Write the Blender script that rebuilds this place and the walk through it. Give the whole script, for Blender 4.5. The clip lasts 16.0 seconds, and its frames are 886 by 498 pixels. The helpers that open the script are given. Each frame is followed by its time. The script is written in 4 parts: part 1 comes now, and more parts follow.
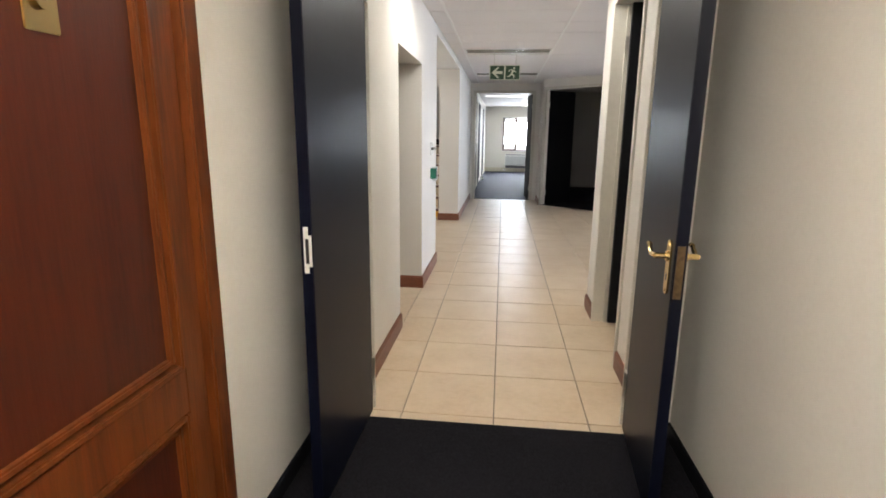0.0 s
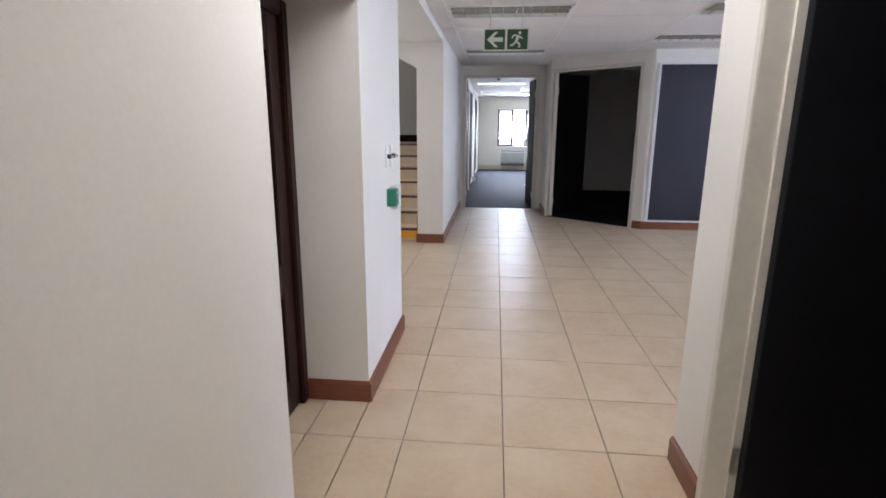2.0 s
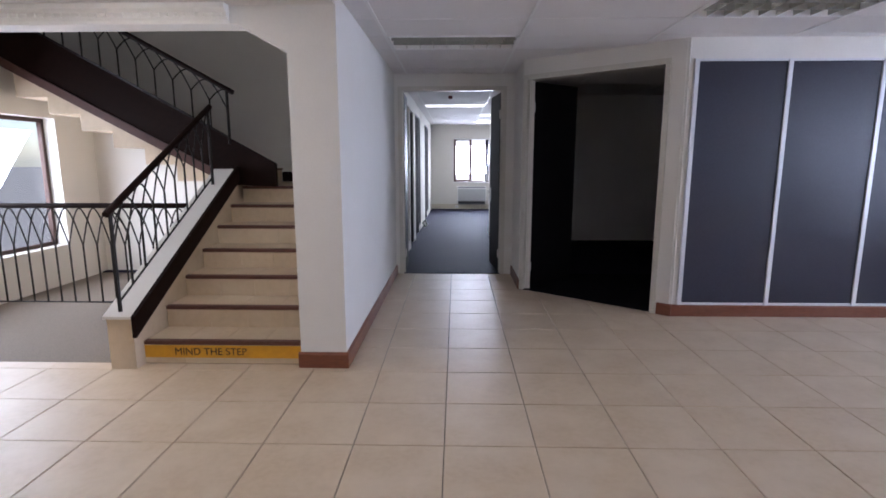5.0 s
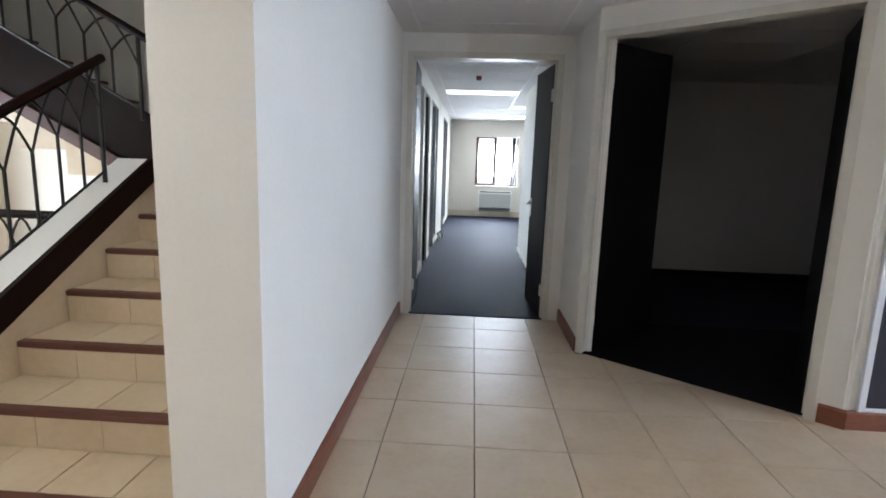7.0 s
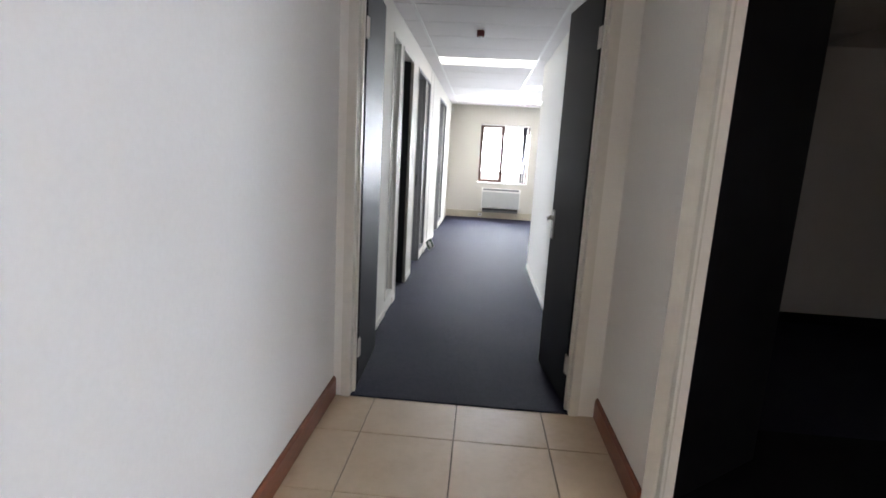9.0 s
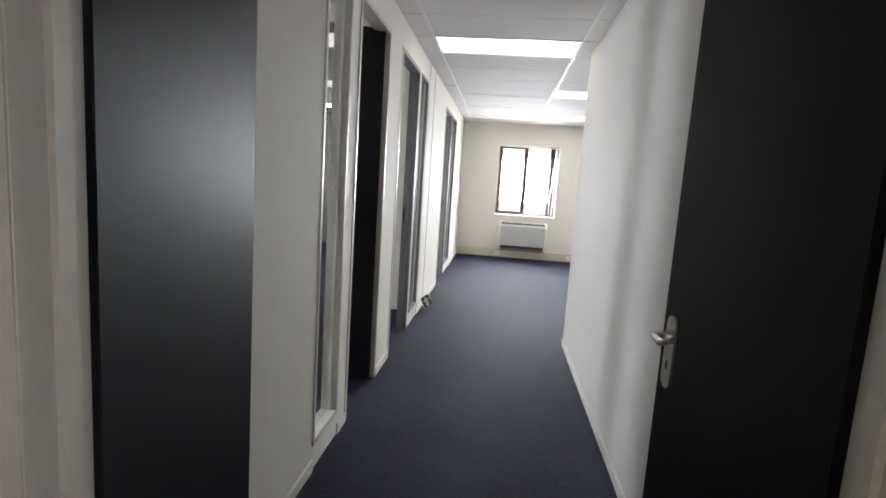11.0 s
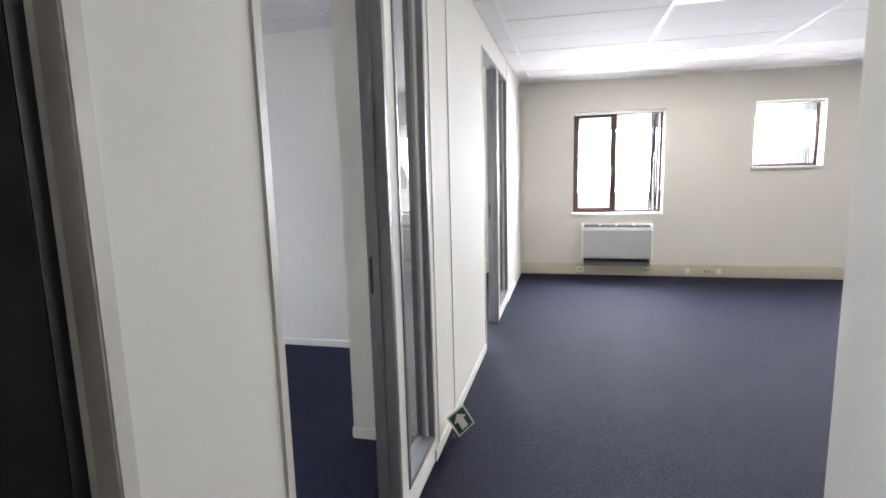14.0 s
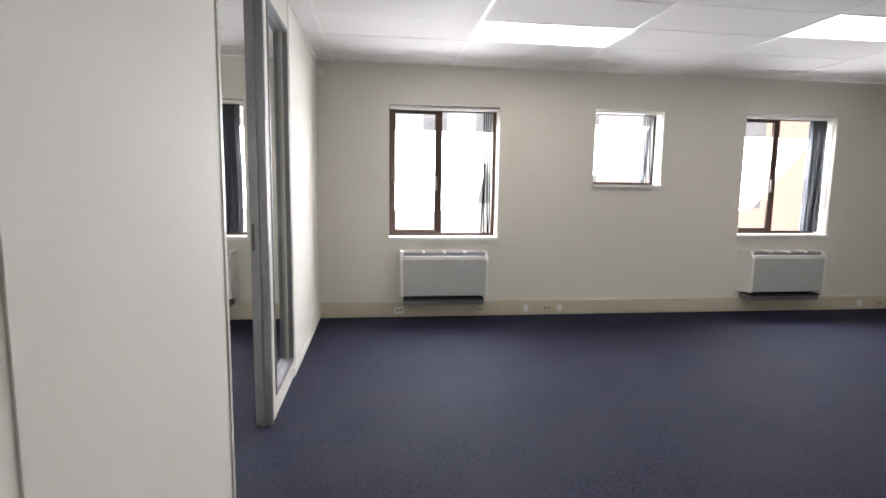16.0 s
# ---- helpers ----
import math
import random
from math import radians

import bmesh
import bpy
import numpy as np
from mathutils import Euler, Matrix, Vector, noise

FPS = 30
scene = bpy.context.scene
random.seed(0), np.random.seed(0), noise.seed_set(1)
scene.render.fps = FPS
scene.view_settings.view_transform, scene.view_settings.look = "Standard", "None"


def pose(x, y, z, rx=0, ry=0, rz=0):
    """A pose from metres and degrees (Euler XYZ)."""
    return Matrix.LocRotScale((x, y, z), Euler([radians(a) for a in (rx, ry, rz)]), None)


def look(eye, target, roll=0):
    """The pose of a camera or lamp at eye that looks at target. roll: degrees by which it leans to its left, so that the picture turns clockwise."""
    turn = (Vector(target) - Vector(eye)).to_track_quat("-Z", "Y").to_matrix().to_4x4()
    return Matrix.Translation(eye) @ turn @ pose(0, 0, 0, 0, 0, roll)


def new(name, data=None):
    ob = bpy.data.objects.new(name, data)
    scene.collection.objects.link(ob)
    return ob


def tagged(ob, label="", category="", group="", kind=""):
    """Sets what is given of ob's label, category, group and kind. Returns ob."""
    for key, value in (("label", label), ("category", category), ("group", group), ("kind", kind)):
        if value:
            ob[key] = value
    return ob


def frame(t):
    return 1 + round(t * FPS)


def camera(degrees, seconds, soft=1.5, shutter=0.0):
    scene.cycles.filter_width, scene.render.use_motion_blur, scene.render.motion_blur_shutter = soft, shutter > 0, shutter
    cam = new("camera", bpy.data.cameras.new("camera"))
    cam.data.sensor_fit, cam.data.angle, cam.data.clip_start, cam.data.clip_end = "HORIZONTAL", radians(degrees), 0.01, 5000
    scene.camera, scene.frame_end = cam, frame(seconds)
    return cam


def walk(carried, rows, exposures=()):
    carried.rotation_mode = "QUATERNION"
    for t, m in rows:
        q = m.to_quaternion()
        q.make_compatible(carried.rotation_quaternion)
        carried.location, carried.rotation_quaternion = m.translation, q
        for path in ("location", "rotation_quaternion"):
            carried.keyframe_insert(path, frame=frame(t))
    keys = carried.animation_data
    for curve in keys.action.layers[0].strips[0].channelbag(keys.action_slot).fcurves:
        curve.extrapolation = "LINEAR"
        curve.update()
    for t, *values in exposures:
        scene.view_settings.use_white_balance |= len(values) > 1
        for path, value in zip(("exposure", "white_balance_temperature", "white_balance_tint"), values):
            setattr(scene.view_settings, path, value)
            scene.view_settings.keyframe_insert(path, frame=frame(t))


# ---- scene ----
cam = camera(81.1, 16.0, soft=1.7)
PATH = [
    (0, (0.079, 0.416, 1.481), (-0.180, 2.746, 0.964), 0.6),
    (0.5, (0.090, 0.896, 1.494), (-0.184, 3.234, 1.025), 1.0),
    (1, (0.089, 1.454, 1.507), (-0.082, 3.792, 0.990), -1.9),
    (1.5, (0.089, 2.089, 1.534), (-0.145, 4.429, 1.050), -1.6),
    (2, (0.002, 2.674, 1.511), (-0.227, 5.000, 0.966), 0.3),
    (2.5, (0.074, 3.127, 1.500), (-0.119, 5.486, 1.109), -2.1),
    (3, (0.055, 3.631, 1.516), (-0.156, 5.984, 1.091), -1.7),
    (3.5, (0.086, 4.199, 1.528), (-0.028, 6.564, 1.133), -0.3),
    (4, (0.180, 4.772, 1.528), (0.132, 7.136, 1.114), 0.1),
    (6.5, (0.026, 7.331, 1.519), (-0.089, 9.697, 1.136), 0.6),
    (7, (0.012, 7.853, 1.494), (-0.113, 10.216, 1.094), 1.9),
    (7.5, (0.056, 8.333, 1.477), (0.025, 10.700, 1.087), 0.4),
    (8, (0.048, 8.860, 1.471), (-0.086, 11.218, 1.046), 2.3),
    (8.5, (0.079, 9.418, 1.471), (-0.007, 11.778, 1.048), 3.3),
    (9, (0.127, 9.900, 1.471), (-0.023, 12.256, 1.038), 3.3),
    (9.5, (0.133, 10.440, 1.474), (-0.065, 12.803, 1.104), 3.8),
    (12, (0.170, 13.060, 1.456), (-0.146, 15.419, 1.144), 2.2),
    (12.5, (0.151, 13.544, 1.476), (-0.170, 15.895, 1.116), -0.3),
    (13, (0.134, 14.090, 1.447), (-0.292, 16.429, 1.121), 0.6),
    (13.5, (0.043, 14.600, 1.440), (-0.434, 16.930, 1.118), -0.5),
    (14, (-0.005, 15.030, 1.492), (-0.569, 17.351, 1.133), -1.5),
    (14.5, (0.000, 15.512, 1.475), (-0.568, 17.815, 1.104), 0.1),
    (15, (-0.022, 16.024, 1.441), (-0.342, 18.366, 1.039), 0.3),
    (15.5, (-0.014, 16.496, 1.397), (-0.186, 18.875, 1.122), 0.4),
    (16, (-0.042, 16.990, 1.398), (0.253, 19.354, 1.111), 0.8),
]
EXPOSURES = [(0, 0.85, 6350, 8), (1.5, 0.8, 6050, 11), (2.5, 0.65, 5700, 14), (3.5, 0.75, 5650, 18), (4.2, 0.2, 5700, 20), (6.3, 0.85, 5850, 9), (7.5, 0.95, 6050, 6), (9.7, 1.3, 6600, 13), (11.8, 0.75, 6700, 10), (14, 0.9, 6550, 13), (15, 0.6, 6750, 13), (16, 0.25, 6800, 13)]
walk(cam, [(t, look(eye, target, roll)) for t, eye, target, roll in PATH], EXPOSURES)

# ---- world, sun and exposure ----
S = 1.2                                   # the plan below is drawn at a scale of 1 to 1.2
world = bpy.data.worlds.new("world")
scene.world = world
world.use_nodes = True
_bg = world.node_tree.nodes["Background"]
_sky = world.node_tree.nodes.new("ShaderNodeTexSky")
_sky.sky_type, _sky.sun_disc = "NISHITA", False
_sky.sun_elevation, _sky.sun_rotation = radians(48), radians(192)
world.node_tree.links.new(_sky.outputs[0], _bg.inputs[0])
_bg.inputs[1].default_value = 0.15
sun = new("sun", bpy.data.lights.new("sun", "SUN"))
sun.data.energy, sun.data.angle, sun.data.color = 5.0, radians(0.6), (1.0, 0.95, 0.88)
sun.matrix_world = pose(0, 0, 20, 42, 0, 12)


def window_light(name, x, y, z, w, h, turn, watts, colour=(0.86, 0.92, 1.0), tilt=48):
    """Sky light that enters by a window's opening."""
    ob = new(name, bpy.data.lights.new(name, "AREA"))
    ob.data.shape, ob.data.size, ob.data.size_y = "RECTANGLE", S * w, S * h
    ob.data.energy, ob.data.color = watts, colour
    out = h / 2 * math.sin(radians(tilt))
    ob.matrix_world = pose(S * (x + out * math.sin(radians(turn))), S * (y - out * math.cos(radians(turn))), S * z, 90 - tilt, 0, turn)
    return ob


FAR = 18.72                               # inner face of the far window wall
H = 2.2                                   # ceiling height
WINDOWS = [(0.055, 1.025, 0.715, 1.86), (1.905, 2.56, 1.2, 1.88), (3.375, 4.32, 0.745, 1.88), (-2.1, -1.15, 0.715, 1.86)]
for xa, xb, za, zb in WINDOWS:
    window_light("window_light", (xa + xb) / 2, FAR + 0.26, (za + zb) / 2, xb - xa, zb - za, 180, 140 * (xb - xa) * (zb - za) * 1.44)
LOBBY_X = 5.9
LOBBY_WINDOWS = [(4.9, 6.1, 0.8, 1.9), (6.9, 8.1, 0.8, 1.9)]
for ya, yb, za, zb in LOBBY_WINDOWS:
    window_light("window_light", LOBBY_X + 0.3, (ya + yb) / 2, (za + zb) / 2, yb - ya, zb - za, 90, 82, (0.74, 0.83, 1.0), 15)
ROOM_WINDOWS = [(11.6, 12.6, 0.72, 1.86), (14.1, 15.1, 0.72, 1.86)]
for ya, yb, za, zb in ROOM_WINDOWS:
    window_light("window_light", -4.26, (ya + yb) / 2, (za + zb) / 2, yb - ya, zb - za, 270, 85, (0.76, 0.84, 1.0))
STAIR_WINDOWS = [(8.0, 10.2, 0.4, 1.7)]
for ya, yb, za, zb in STAIR_WINDOWS:
    window_light("window_light", -4.26, (ya + yb) / 2, (za + zb) / 2, yb - ya, zb - za, 270, 105, (0.92, 0.96, 1.0), 35)


# ---- materials ----
def material(name, base, rough=0.6, metal=0.0, grain=None, stain=None, bump=0.0, bump_scale=200.0, spec=0.5, stretch=(1, 1, 1), per_object=0.0):
    """A surface with a fine grain and a coarse stain: each (scale, colour, amount)."""
    m = bpy.data.materials.new(name)
    m.use_nodes = True
    n, link = m.node_tree.nodes, m.node_tree.links
    b = n["Principled BSDF"]
    b.inputs["Roughness"].default_value, b.inputs["Metallic"].default_value = rough, metal
    b.inputs["Specular IOR Level"].default_value = spec
    co = n.new("ShaderNodeTexCoord")
    mp = n.new("ShaderNodeMapping")
    mp.inputs["Scale"].default_value = stretch
    link.new(co.outputs["Object"], mp.inputs[0])
    last = n.new("ShaderNodeRGB")
    last.outputs[0].default_value = (*base, 1)
    out = last.outputs[0]
    if per_object:
        info = n.new("ShaderNodeObjectInfo")
        hsv = n.new("ShaderNodeHueSaturation")
        rng = n.new("ShaderNodeMapRange")
        rng.inputs[3].default_value, rng.inputs[4].default_value = 1 - per_object, 1 + per_object
        link.new(info.outputs["Random"], rng.inputs[0])
        link.new(rng.outputs[0], hsv.inputs["Value"])
        link.new(out, hsv.inputs["Color"])
        out = hsv.outputs[0]
        shift = n.new("ShaderNodeVectorMath")
        shift.operation = "ADD"
        mul = n.new("ShaderNodeMath")
        mul.operation, mul.inputs[1].default_value = "MULTIPLY", 37.0
        link.new(info.outputs["Random"], mul.inputs[0])
        link.new(mp.outputs[0], shift.inputs[0])
        link.new(mul.outputs[0], shift.inputs[1])
        vec = shift.outputs[0]
    else:
        vec = mp.outputs[0]
    for spec_ in (grain, stain):
        if not spec_:
            continue
        scale, colour, amount = spec_
        tex = n.new("ShaderNodeTexNoise")
        tex.inputs["Scale"].default_value, tex.inputs["Detail"].default_value = scale, 6
        link.new(vec, tex.inputs["Vector"])
        ramp = n.new("ShaderNodeValToRGB")
        ramp.color_ramp.elements[0].position, ramp.color_ramp.elements[1].position = 0.38, 0.68
        ramp.color_ramp.elements[1].color = (amount, amount, amount, 1)
        link.new(tex.outputs["Fac"], ramp.inputs[0])
        mix = n.new("ShaderNodeMix")
        mix.data_type = "RGBA"
        mix.inputs["B"].default_value = (*colour, 1)
        link.new(ramp.outputs[0], mix.inputs["Factor"])
        link.new(out, mix.inputs["A"])
        out = mix.outputs["Result"]
    link.new(out, b.inputs["Base Color"])
    if bump:
        tex = n.new("ShaderNodeTexNoise")
        tex.inputs["Scale"].default_value, tex.inputs["Detail"].default_value = bump_scale, 4
        link.new(vec, tex.inputs["Vector"])
        bp = n.new("ShaderNodeBump")
        bp.inputs["Strength"].default_value, bp.inputs["Distance"].default_value = bump, 0.004
        link.new(tex.outputs["Fac"], bp.inputs["Height"])
        link.new(bp.outputs[0], b.inputs["Normal"])
    return m


def glowing(name, colour, strength):
    m = bpy.data.materials.new(name)
    m.use_nodes = True
    b = m.node_tree.nodes["Principled BSDF"]
    b.inputs["Base Color"].default_value = (0.8, 0.8, 0.8, 1)
    b.inputs["Emission Color"].default_value = (*colour, 1)
    b.inputs["Emission Strength"].default_value = strength
    return m


def glass_material(name, tint=(1, 1, 1), rough=0.0):
    m = bpy.data.materials.new(name)
    m.use_nodes = True
    b = m.node_tree.nodes["Principled BSDF"]
    b.inputs["Base Color"].default_value = (*tint, 1)
    b.inputs["Transmission Weight"].default_value, b.inputs["Roughness"].default_value, b.inputs["IOR"].default_value = 1.0, rough, 1.45
    return m


PAINT = material("wall_paint", (0.74, 0.71, 0.66), 0.75, grain=(60, (0.70, 0.67, 0.62), 0.5), stain=(1.3, (0.66, 0.63, 0.58), 0.35), bump=0.09, bump_scale=70, spec=0.3)
PARTITION = material("partition_paint", (0.72, 0.69, 0.62), 0.75, grain=(40, (0.74, 0.72, 0.67), 0.5), stain=(1.1, (0.70, 0.67, 0.60), 0.3), bump=0.08, bump_scale=60)
GREY_PAINT = material("grey_room_paint", (0.76, 0.74, 0.73), 0.8, grain=(50, (0.72, 0.70, 0.69), 0.5), stain=(1.2, (0.68, 0.66, 0.66), 0.4), bump=0.2, bump_scale=90)
CEILING = material("ceiling_board", (0.78, 0.75, 0.74), 0.85, grain=(130, (0.70, 0.67, 0.66), 0.6), stain=(0.9, (0.70, 0.66, 0.64), 0.35), bump=0.3, bump_scale=160)
GRID = material("ceiling_grid_metal", (0.80, 0.79, 0.77), 0.4, grain=(30, (0.72, 0.7, 0.68), 0.5))
DARKGAP = material("shadow_gap", (0.12, 0.115, 0.11), 0.9, grain=(40, (0.08, 0.08, 0.08), 0.5))
TILE = material("ceramic_floor_tile", (0.57, 0.44, 0.30), 0.40, grain=(26, (0.49, 0.365, 0.24), 0.5), stain=(3.5, (0.64, 0.52, 0.38), 0.7), bump=0.06, bump_scale=40, per_object=0.025)
GROUT = material("tile_grout", (0.20, 0.16, 0.12), 0.9, grain=(80, (0.12, 0.1, 0.08), 0.6))
CARPET = material("navy_carpet", (0.010, 0.0105, 0.022), 0.72, grain=(120, (0.038, 0.038, 0.072), 0.8), stain=(1.7, (0.026, 0.026, 0.042), 0.6), bump=0.9, bump_scale=330, spec=0.06)
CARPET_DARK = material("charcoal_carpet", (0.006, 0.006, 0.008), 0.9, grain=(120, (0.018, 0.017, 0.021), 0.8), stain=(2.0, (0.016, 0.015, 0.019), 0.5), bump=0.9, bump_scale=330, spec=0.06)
SKIRT = material("red_brown_skirting", (0.19, 0.055, 0.023), 0.4, grain=(20, (0.10, 0.03, 0.015), 0.7), stain=(2.0, (0.20, 0.08, 0.045), 0.5), stretch=(1, 1, 6))
WOOD = material("varnished_wood", (0.130, 0.032, 0.006), 0.36, grain=(9, (0.055, 0.012, 0.004), 0.85), stain=(2.5, (0.19, 0.055, 0.011), 0.5), bump=0.12, bump_scale=30, stretch=(5, 5, 0.5))
WOOD_DARK = material("red_wood_panel", (0.058, 0.0105, 0.0035), 0.36, grain=(14, (0.026, 0.005, 0.003), 0.85), stain=(3.5, (0.085, 0.016, 0.005), 0.6), bump=0.12, bump_scale=30, stretch=(5, 5, 0.5))
# dark brown wood, darkened further in colour for the niche's shadow
WOOD_SHADED = material("shaded_brown_wood", (0.024, 0.0065, 0.003), 0.5, spec=0.25, grain=(9, (0.012, 0.004, 0.002), 0.85), stain=(2.5, (0.034, 0.009, 0.004), 0.5), bump=0.12, bump_scale=30, stretch=(5, 5, 0.5))
NAVY = material("navy_door_paint", (0.0020, 0.0030, 0.011), 0.42, grain=(14, (0.0028, 0.0042, 0.015), 0.6), stain=(1.5, (0.0018, 0.0026, 0.008), 0.6), bump=0.05, bump_scale=20, spec=0.19)
BLACK = material("black_door_paint", (0.0045, 0.0045, 0.007), 0.5, grain=(14, (0.007, 0.007, 0.010), 0.6), stain=(1.5, (0.004, 0.004, 0.006), 0.6), bump=0.05, bump_scale=20, spec=0.24)
FRAME = material("door_frame_enamel", (0.62, 0.59, 0.52), 0.4, grain=(25, (0.55, 0.52, 0.46), 0.5), stain=(2, (0.5, 0.47, 0.42), 0.3))
GREYPOST = material("grey_aluminium_post", (0.20, 0.20, 0.21), 0.45, 0.4, grain=(30, (0.15, 0.15, 0.16), 0.5), stain=(2, (0.25, 0.25, 0.26), 0.4))
BRASS = material("polished_brass", (0.66, 0.50, 0.25), 0.22, 1.0, grain=(40, (0.6, 0.42, 0.15), 0.4))
DULL = material("tarnished_brass", (0.20, 0.14, 0.08), 0.4, 1.0, grain=(60, (0.10, 0.07, 0.045), 0.6))
CHROME = material("worn_steel", (0.62, 0.60, 0.56), 0.3, 1.0, grain=(40, (0.4, 0.38, 0.35), 0.4))
WHITE = material("white_plastic", (0.80, 0.79, 0.76), 0.4, grain=(30, (0.75, 0.74, 0.70), 0.4))
TRUNK = material("cream_trunking", (0.62, 0.57, 0.44), 0.45, grain=(30, (0.56, 0.51, 0.40), 0.5), stain=(3, (0.5, 0.45, 0.35), 0.3))
HEATER = material("heater_enamel", (0.52, 0.53, 0.52), 0.4, grain=(40, (0.38, 0.39, 0.39), 0.4), stain=(2, (0.36, 0.37, 0.37), 0.3))
BLACKPL = material("black_plastic", (0.015, 0.015, 0.016), 0.4, grain=(30, (0.03, 0.03, 0.03), 0.4))
GREENPL = material("green_plastic", (0.010, 0.16, 0.095), 0.4, grain=(30, (0.008, 0.12, 0.07), 0.4))
SIGNGREEN = material("sign_green", (0.030, 0.075, 0.035), 0.5, grain=(30, (0.024, 0.06, 0.028), 0.4))
SIGNWHITE = material("sign_cream", (0.72, 0.74, 0.60), 0.5, grain=(30, (0.66, 0.68, 0.55), 0.4))
YELLOW = material("yellow_step_paint", (0.72, 0.36, 0.012), 0.55, grain=(30, (0.6, 0.28, 0.01), 0.5), stain=(6, (0.5, 0.25, 0.03), 0.4))
LETTER = material("black_lettering", (0.02, 0.016, 0.012), 0.7)
STEPTILE = material("step_tile", (0.60, 0.47, 0.32), 0.4, grain=(22, (0.52, 0.40, 0.27), 0.55), stain=(4, (0.65, 0.54, 0.4), 0.6), bump=0.06, bump_scale=40)
SOFFIT = material("red_brown_soffit", (0.075, 0.026, 0.018), 0.5, grain=(18, (0.045, 0.016, 0.012), 0.6), stain=(3, (0.09, 0.034, 0.024), 0.4))
NOSING = material("brown_nosing", (0.12, 0.045, 0.031), 0.5, grain=(30, (0.11, 0.05, 0.04), 0.6))
STRINGER = material("dark_brown_stringer", (0.013, 0.005, 0.0035), 0.55, spec=0.08, grain=(20, (0.008, 0.0035, 0.0025), 0.6))
IRON = material("black_wrought_iron", (0.016, 0.013, 0.012), 0.45, 0.6, grain=(50, (0.03, 0.025, 0.02), 0.5))
WINFRAME = material("brown_window_frame", (0.085, 0.045, 0.035), 0.4, 0.3, grain=(30, (0.06, 0.03, 0.025), 0.5))
BLIND = material("dark_blind_fabric", (0.022, 0.024, 0.034), 0.8, grain=(90, (0.035, 0.036, 0.05), 0.5), bump=0.3, bump_scale=200)
DARKPANEL = material("navy_board_panel", (0.014, 0.014, 0.030), 0.33, grain=(60, (0.022, 0.023, 0.042), 0.6), stain=(1.0, (0.017, 0.016, 0.032), 0.6), bump=0.05, bump_scale=8)
ALU = material("white_aluminium", (0.66, 0.66, 0.68), 0.35, 0.2, grain=(40, (0.58, 0.58, 0.6), 0.4))
LOUVRE = material("louvre_metal", (0.75, 0.74, 0.68), 0.25, 0.7, grain=(40, (0.6, 0.58, 0.5), 0.4))
TUBE = material("unlit_tube", (0.82, 0.82, 0.80), 0.3, grain=(30, (0.78, 0.78, 0.76), 0.4))
RED = material("red_detector", (0.16, 0.02, 0.02), 0.4, grain=(30, (0.12, 0.015, 0.015), 0.4))
GLASS = glass_material("clear_glass")
PANE = glass_material("sidelight_glass", (0.93, 0.97, 0.96))
LIT = glowing("lit_diffuser", (1.0, 0.97, 0.92), 5.5)
LIT_WEAK = glowing("lit_weak_diffuser", (1.0, 0.97, 0.92), 1.2)
# glow of an added, unseen panel that brightens the first corridor
FILL_HALL = glowing("fill_hall_diffuser", (1.0, 0.94, 0.86), 8.5)
# strong warm glow for an invented overhead panel in the vestibule
FILL_WARM = glowing("fill_warm_diffuser", (1.0, 0.90, 0.76), 25.0)
DOWNLIGHT = glowing("lit_downlight", (1.0, 0.93, 0.82), 500.0)
FACADE = material("outside_facade", (0.86, 0.85, 0.83), 0.8, grain=(6, (0.82, 0.81, 0.78), 0.5), stain=(0.4, (0.78, 0.76, 0.73), 0.4))
FACADE_RED = material("outside_brick_render", (0.78, 0.58, 0.48), 0.8, grain=(6, (0.72, 0.52, 0.43), 0.5))
OUTGLASS = material("outside_dark_pane", (0.40, 0.41, 0.43), 0.15, grain=(2, (0.2, 0.2, 0.22), 0.4))
GROUND = material("outside_paving", (0.13, 0.125, 0.12), 0.9, grain=(5, (0.10, 0.10, 0.095), 0.6), stain=(0.3, (0.16, 0.155, 0.15), 0.5))


# ---- mesh tools ----
def finish(name, bm, mat, parent=None, at=None, smooth=False):
    me = bpy.data.meshes.new(name)
    bmesh.ops.recalc_face_normals(bm, faces=bm.faces)
    if smooth:
        for fc in bm.faces:
            fc.smooth = True
    bm.to_mesh(me)
    bm.free()
    me.materials.append(mat)
    ob = new(name, me)
    if parent:
        ob.parent = parent
    if at is not None:
        ob.matrix_basis = at
    return ob


def add_box(bm, x0, x1, y0, y1, z0, z1, bevel=0.0):
    vs = [bm.verts.new((S * x, S * y, S * z)) for x in (x0, x1) for y in (y0, y1) for z in (z0, z1)]
    fs = [bm.faces.new([vs[i] for i in q]) for q in ((0, 1, 3, 2), (4, 6, 7, 5), (0, 4, 5, 1), (2, 3, 7, 6), (0, 2, 6, 4), (1, 5, 7, 3))]
    if bevel:
        bmesh.ops.bevel(bm, geom=list({e for fc in fs for e in fc.edges}), offset=S * bevel, segments=2, affect="EDGES")


def boxes(name, mat, rows, parent=None, bevel=0.0, at=None):
    bm = bmesh.new()
    for r in rows:
        add_box(bm, *r, bevel=bevel)
    return finish(name, bm, mat, parent, at)


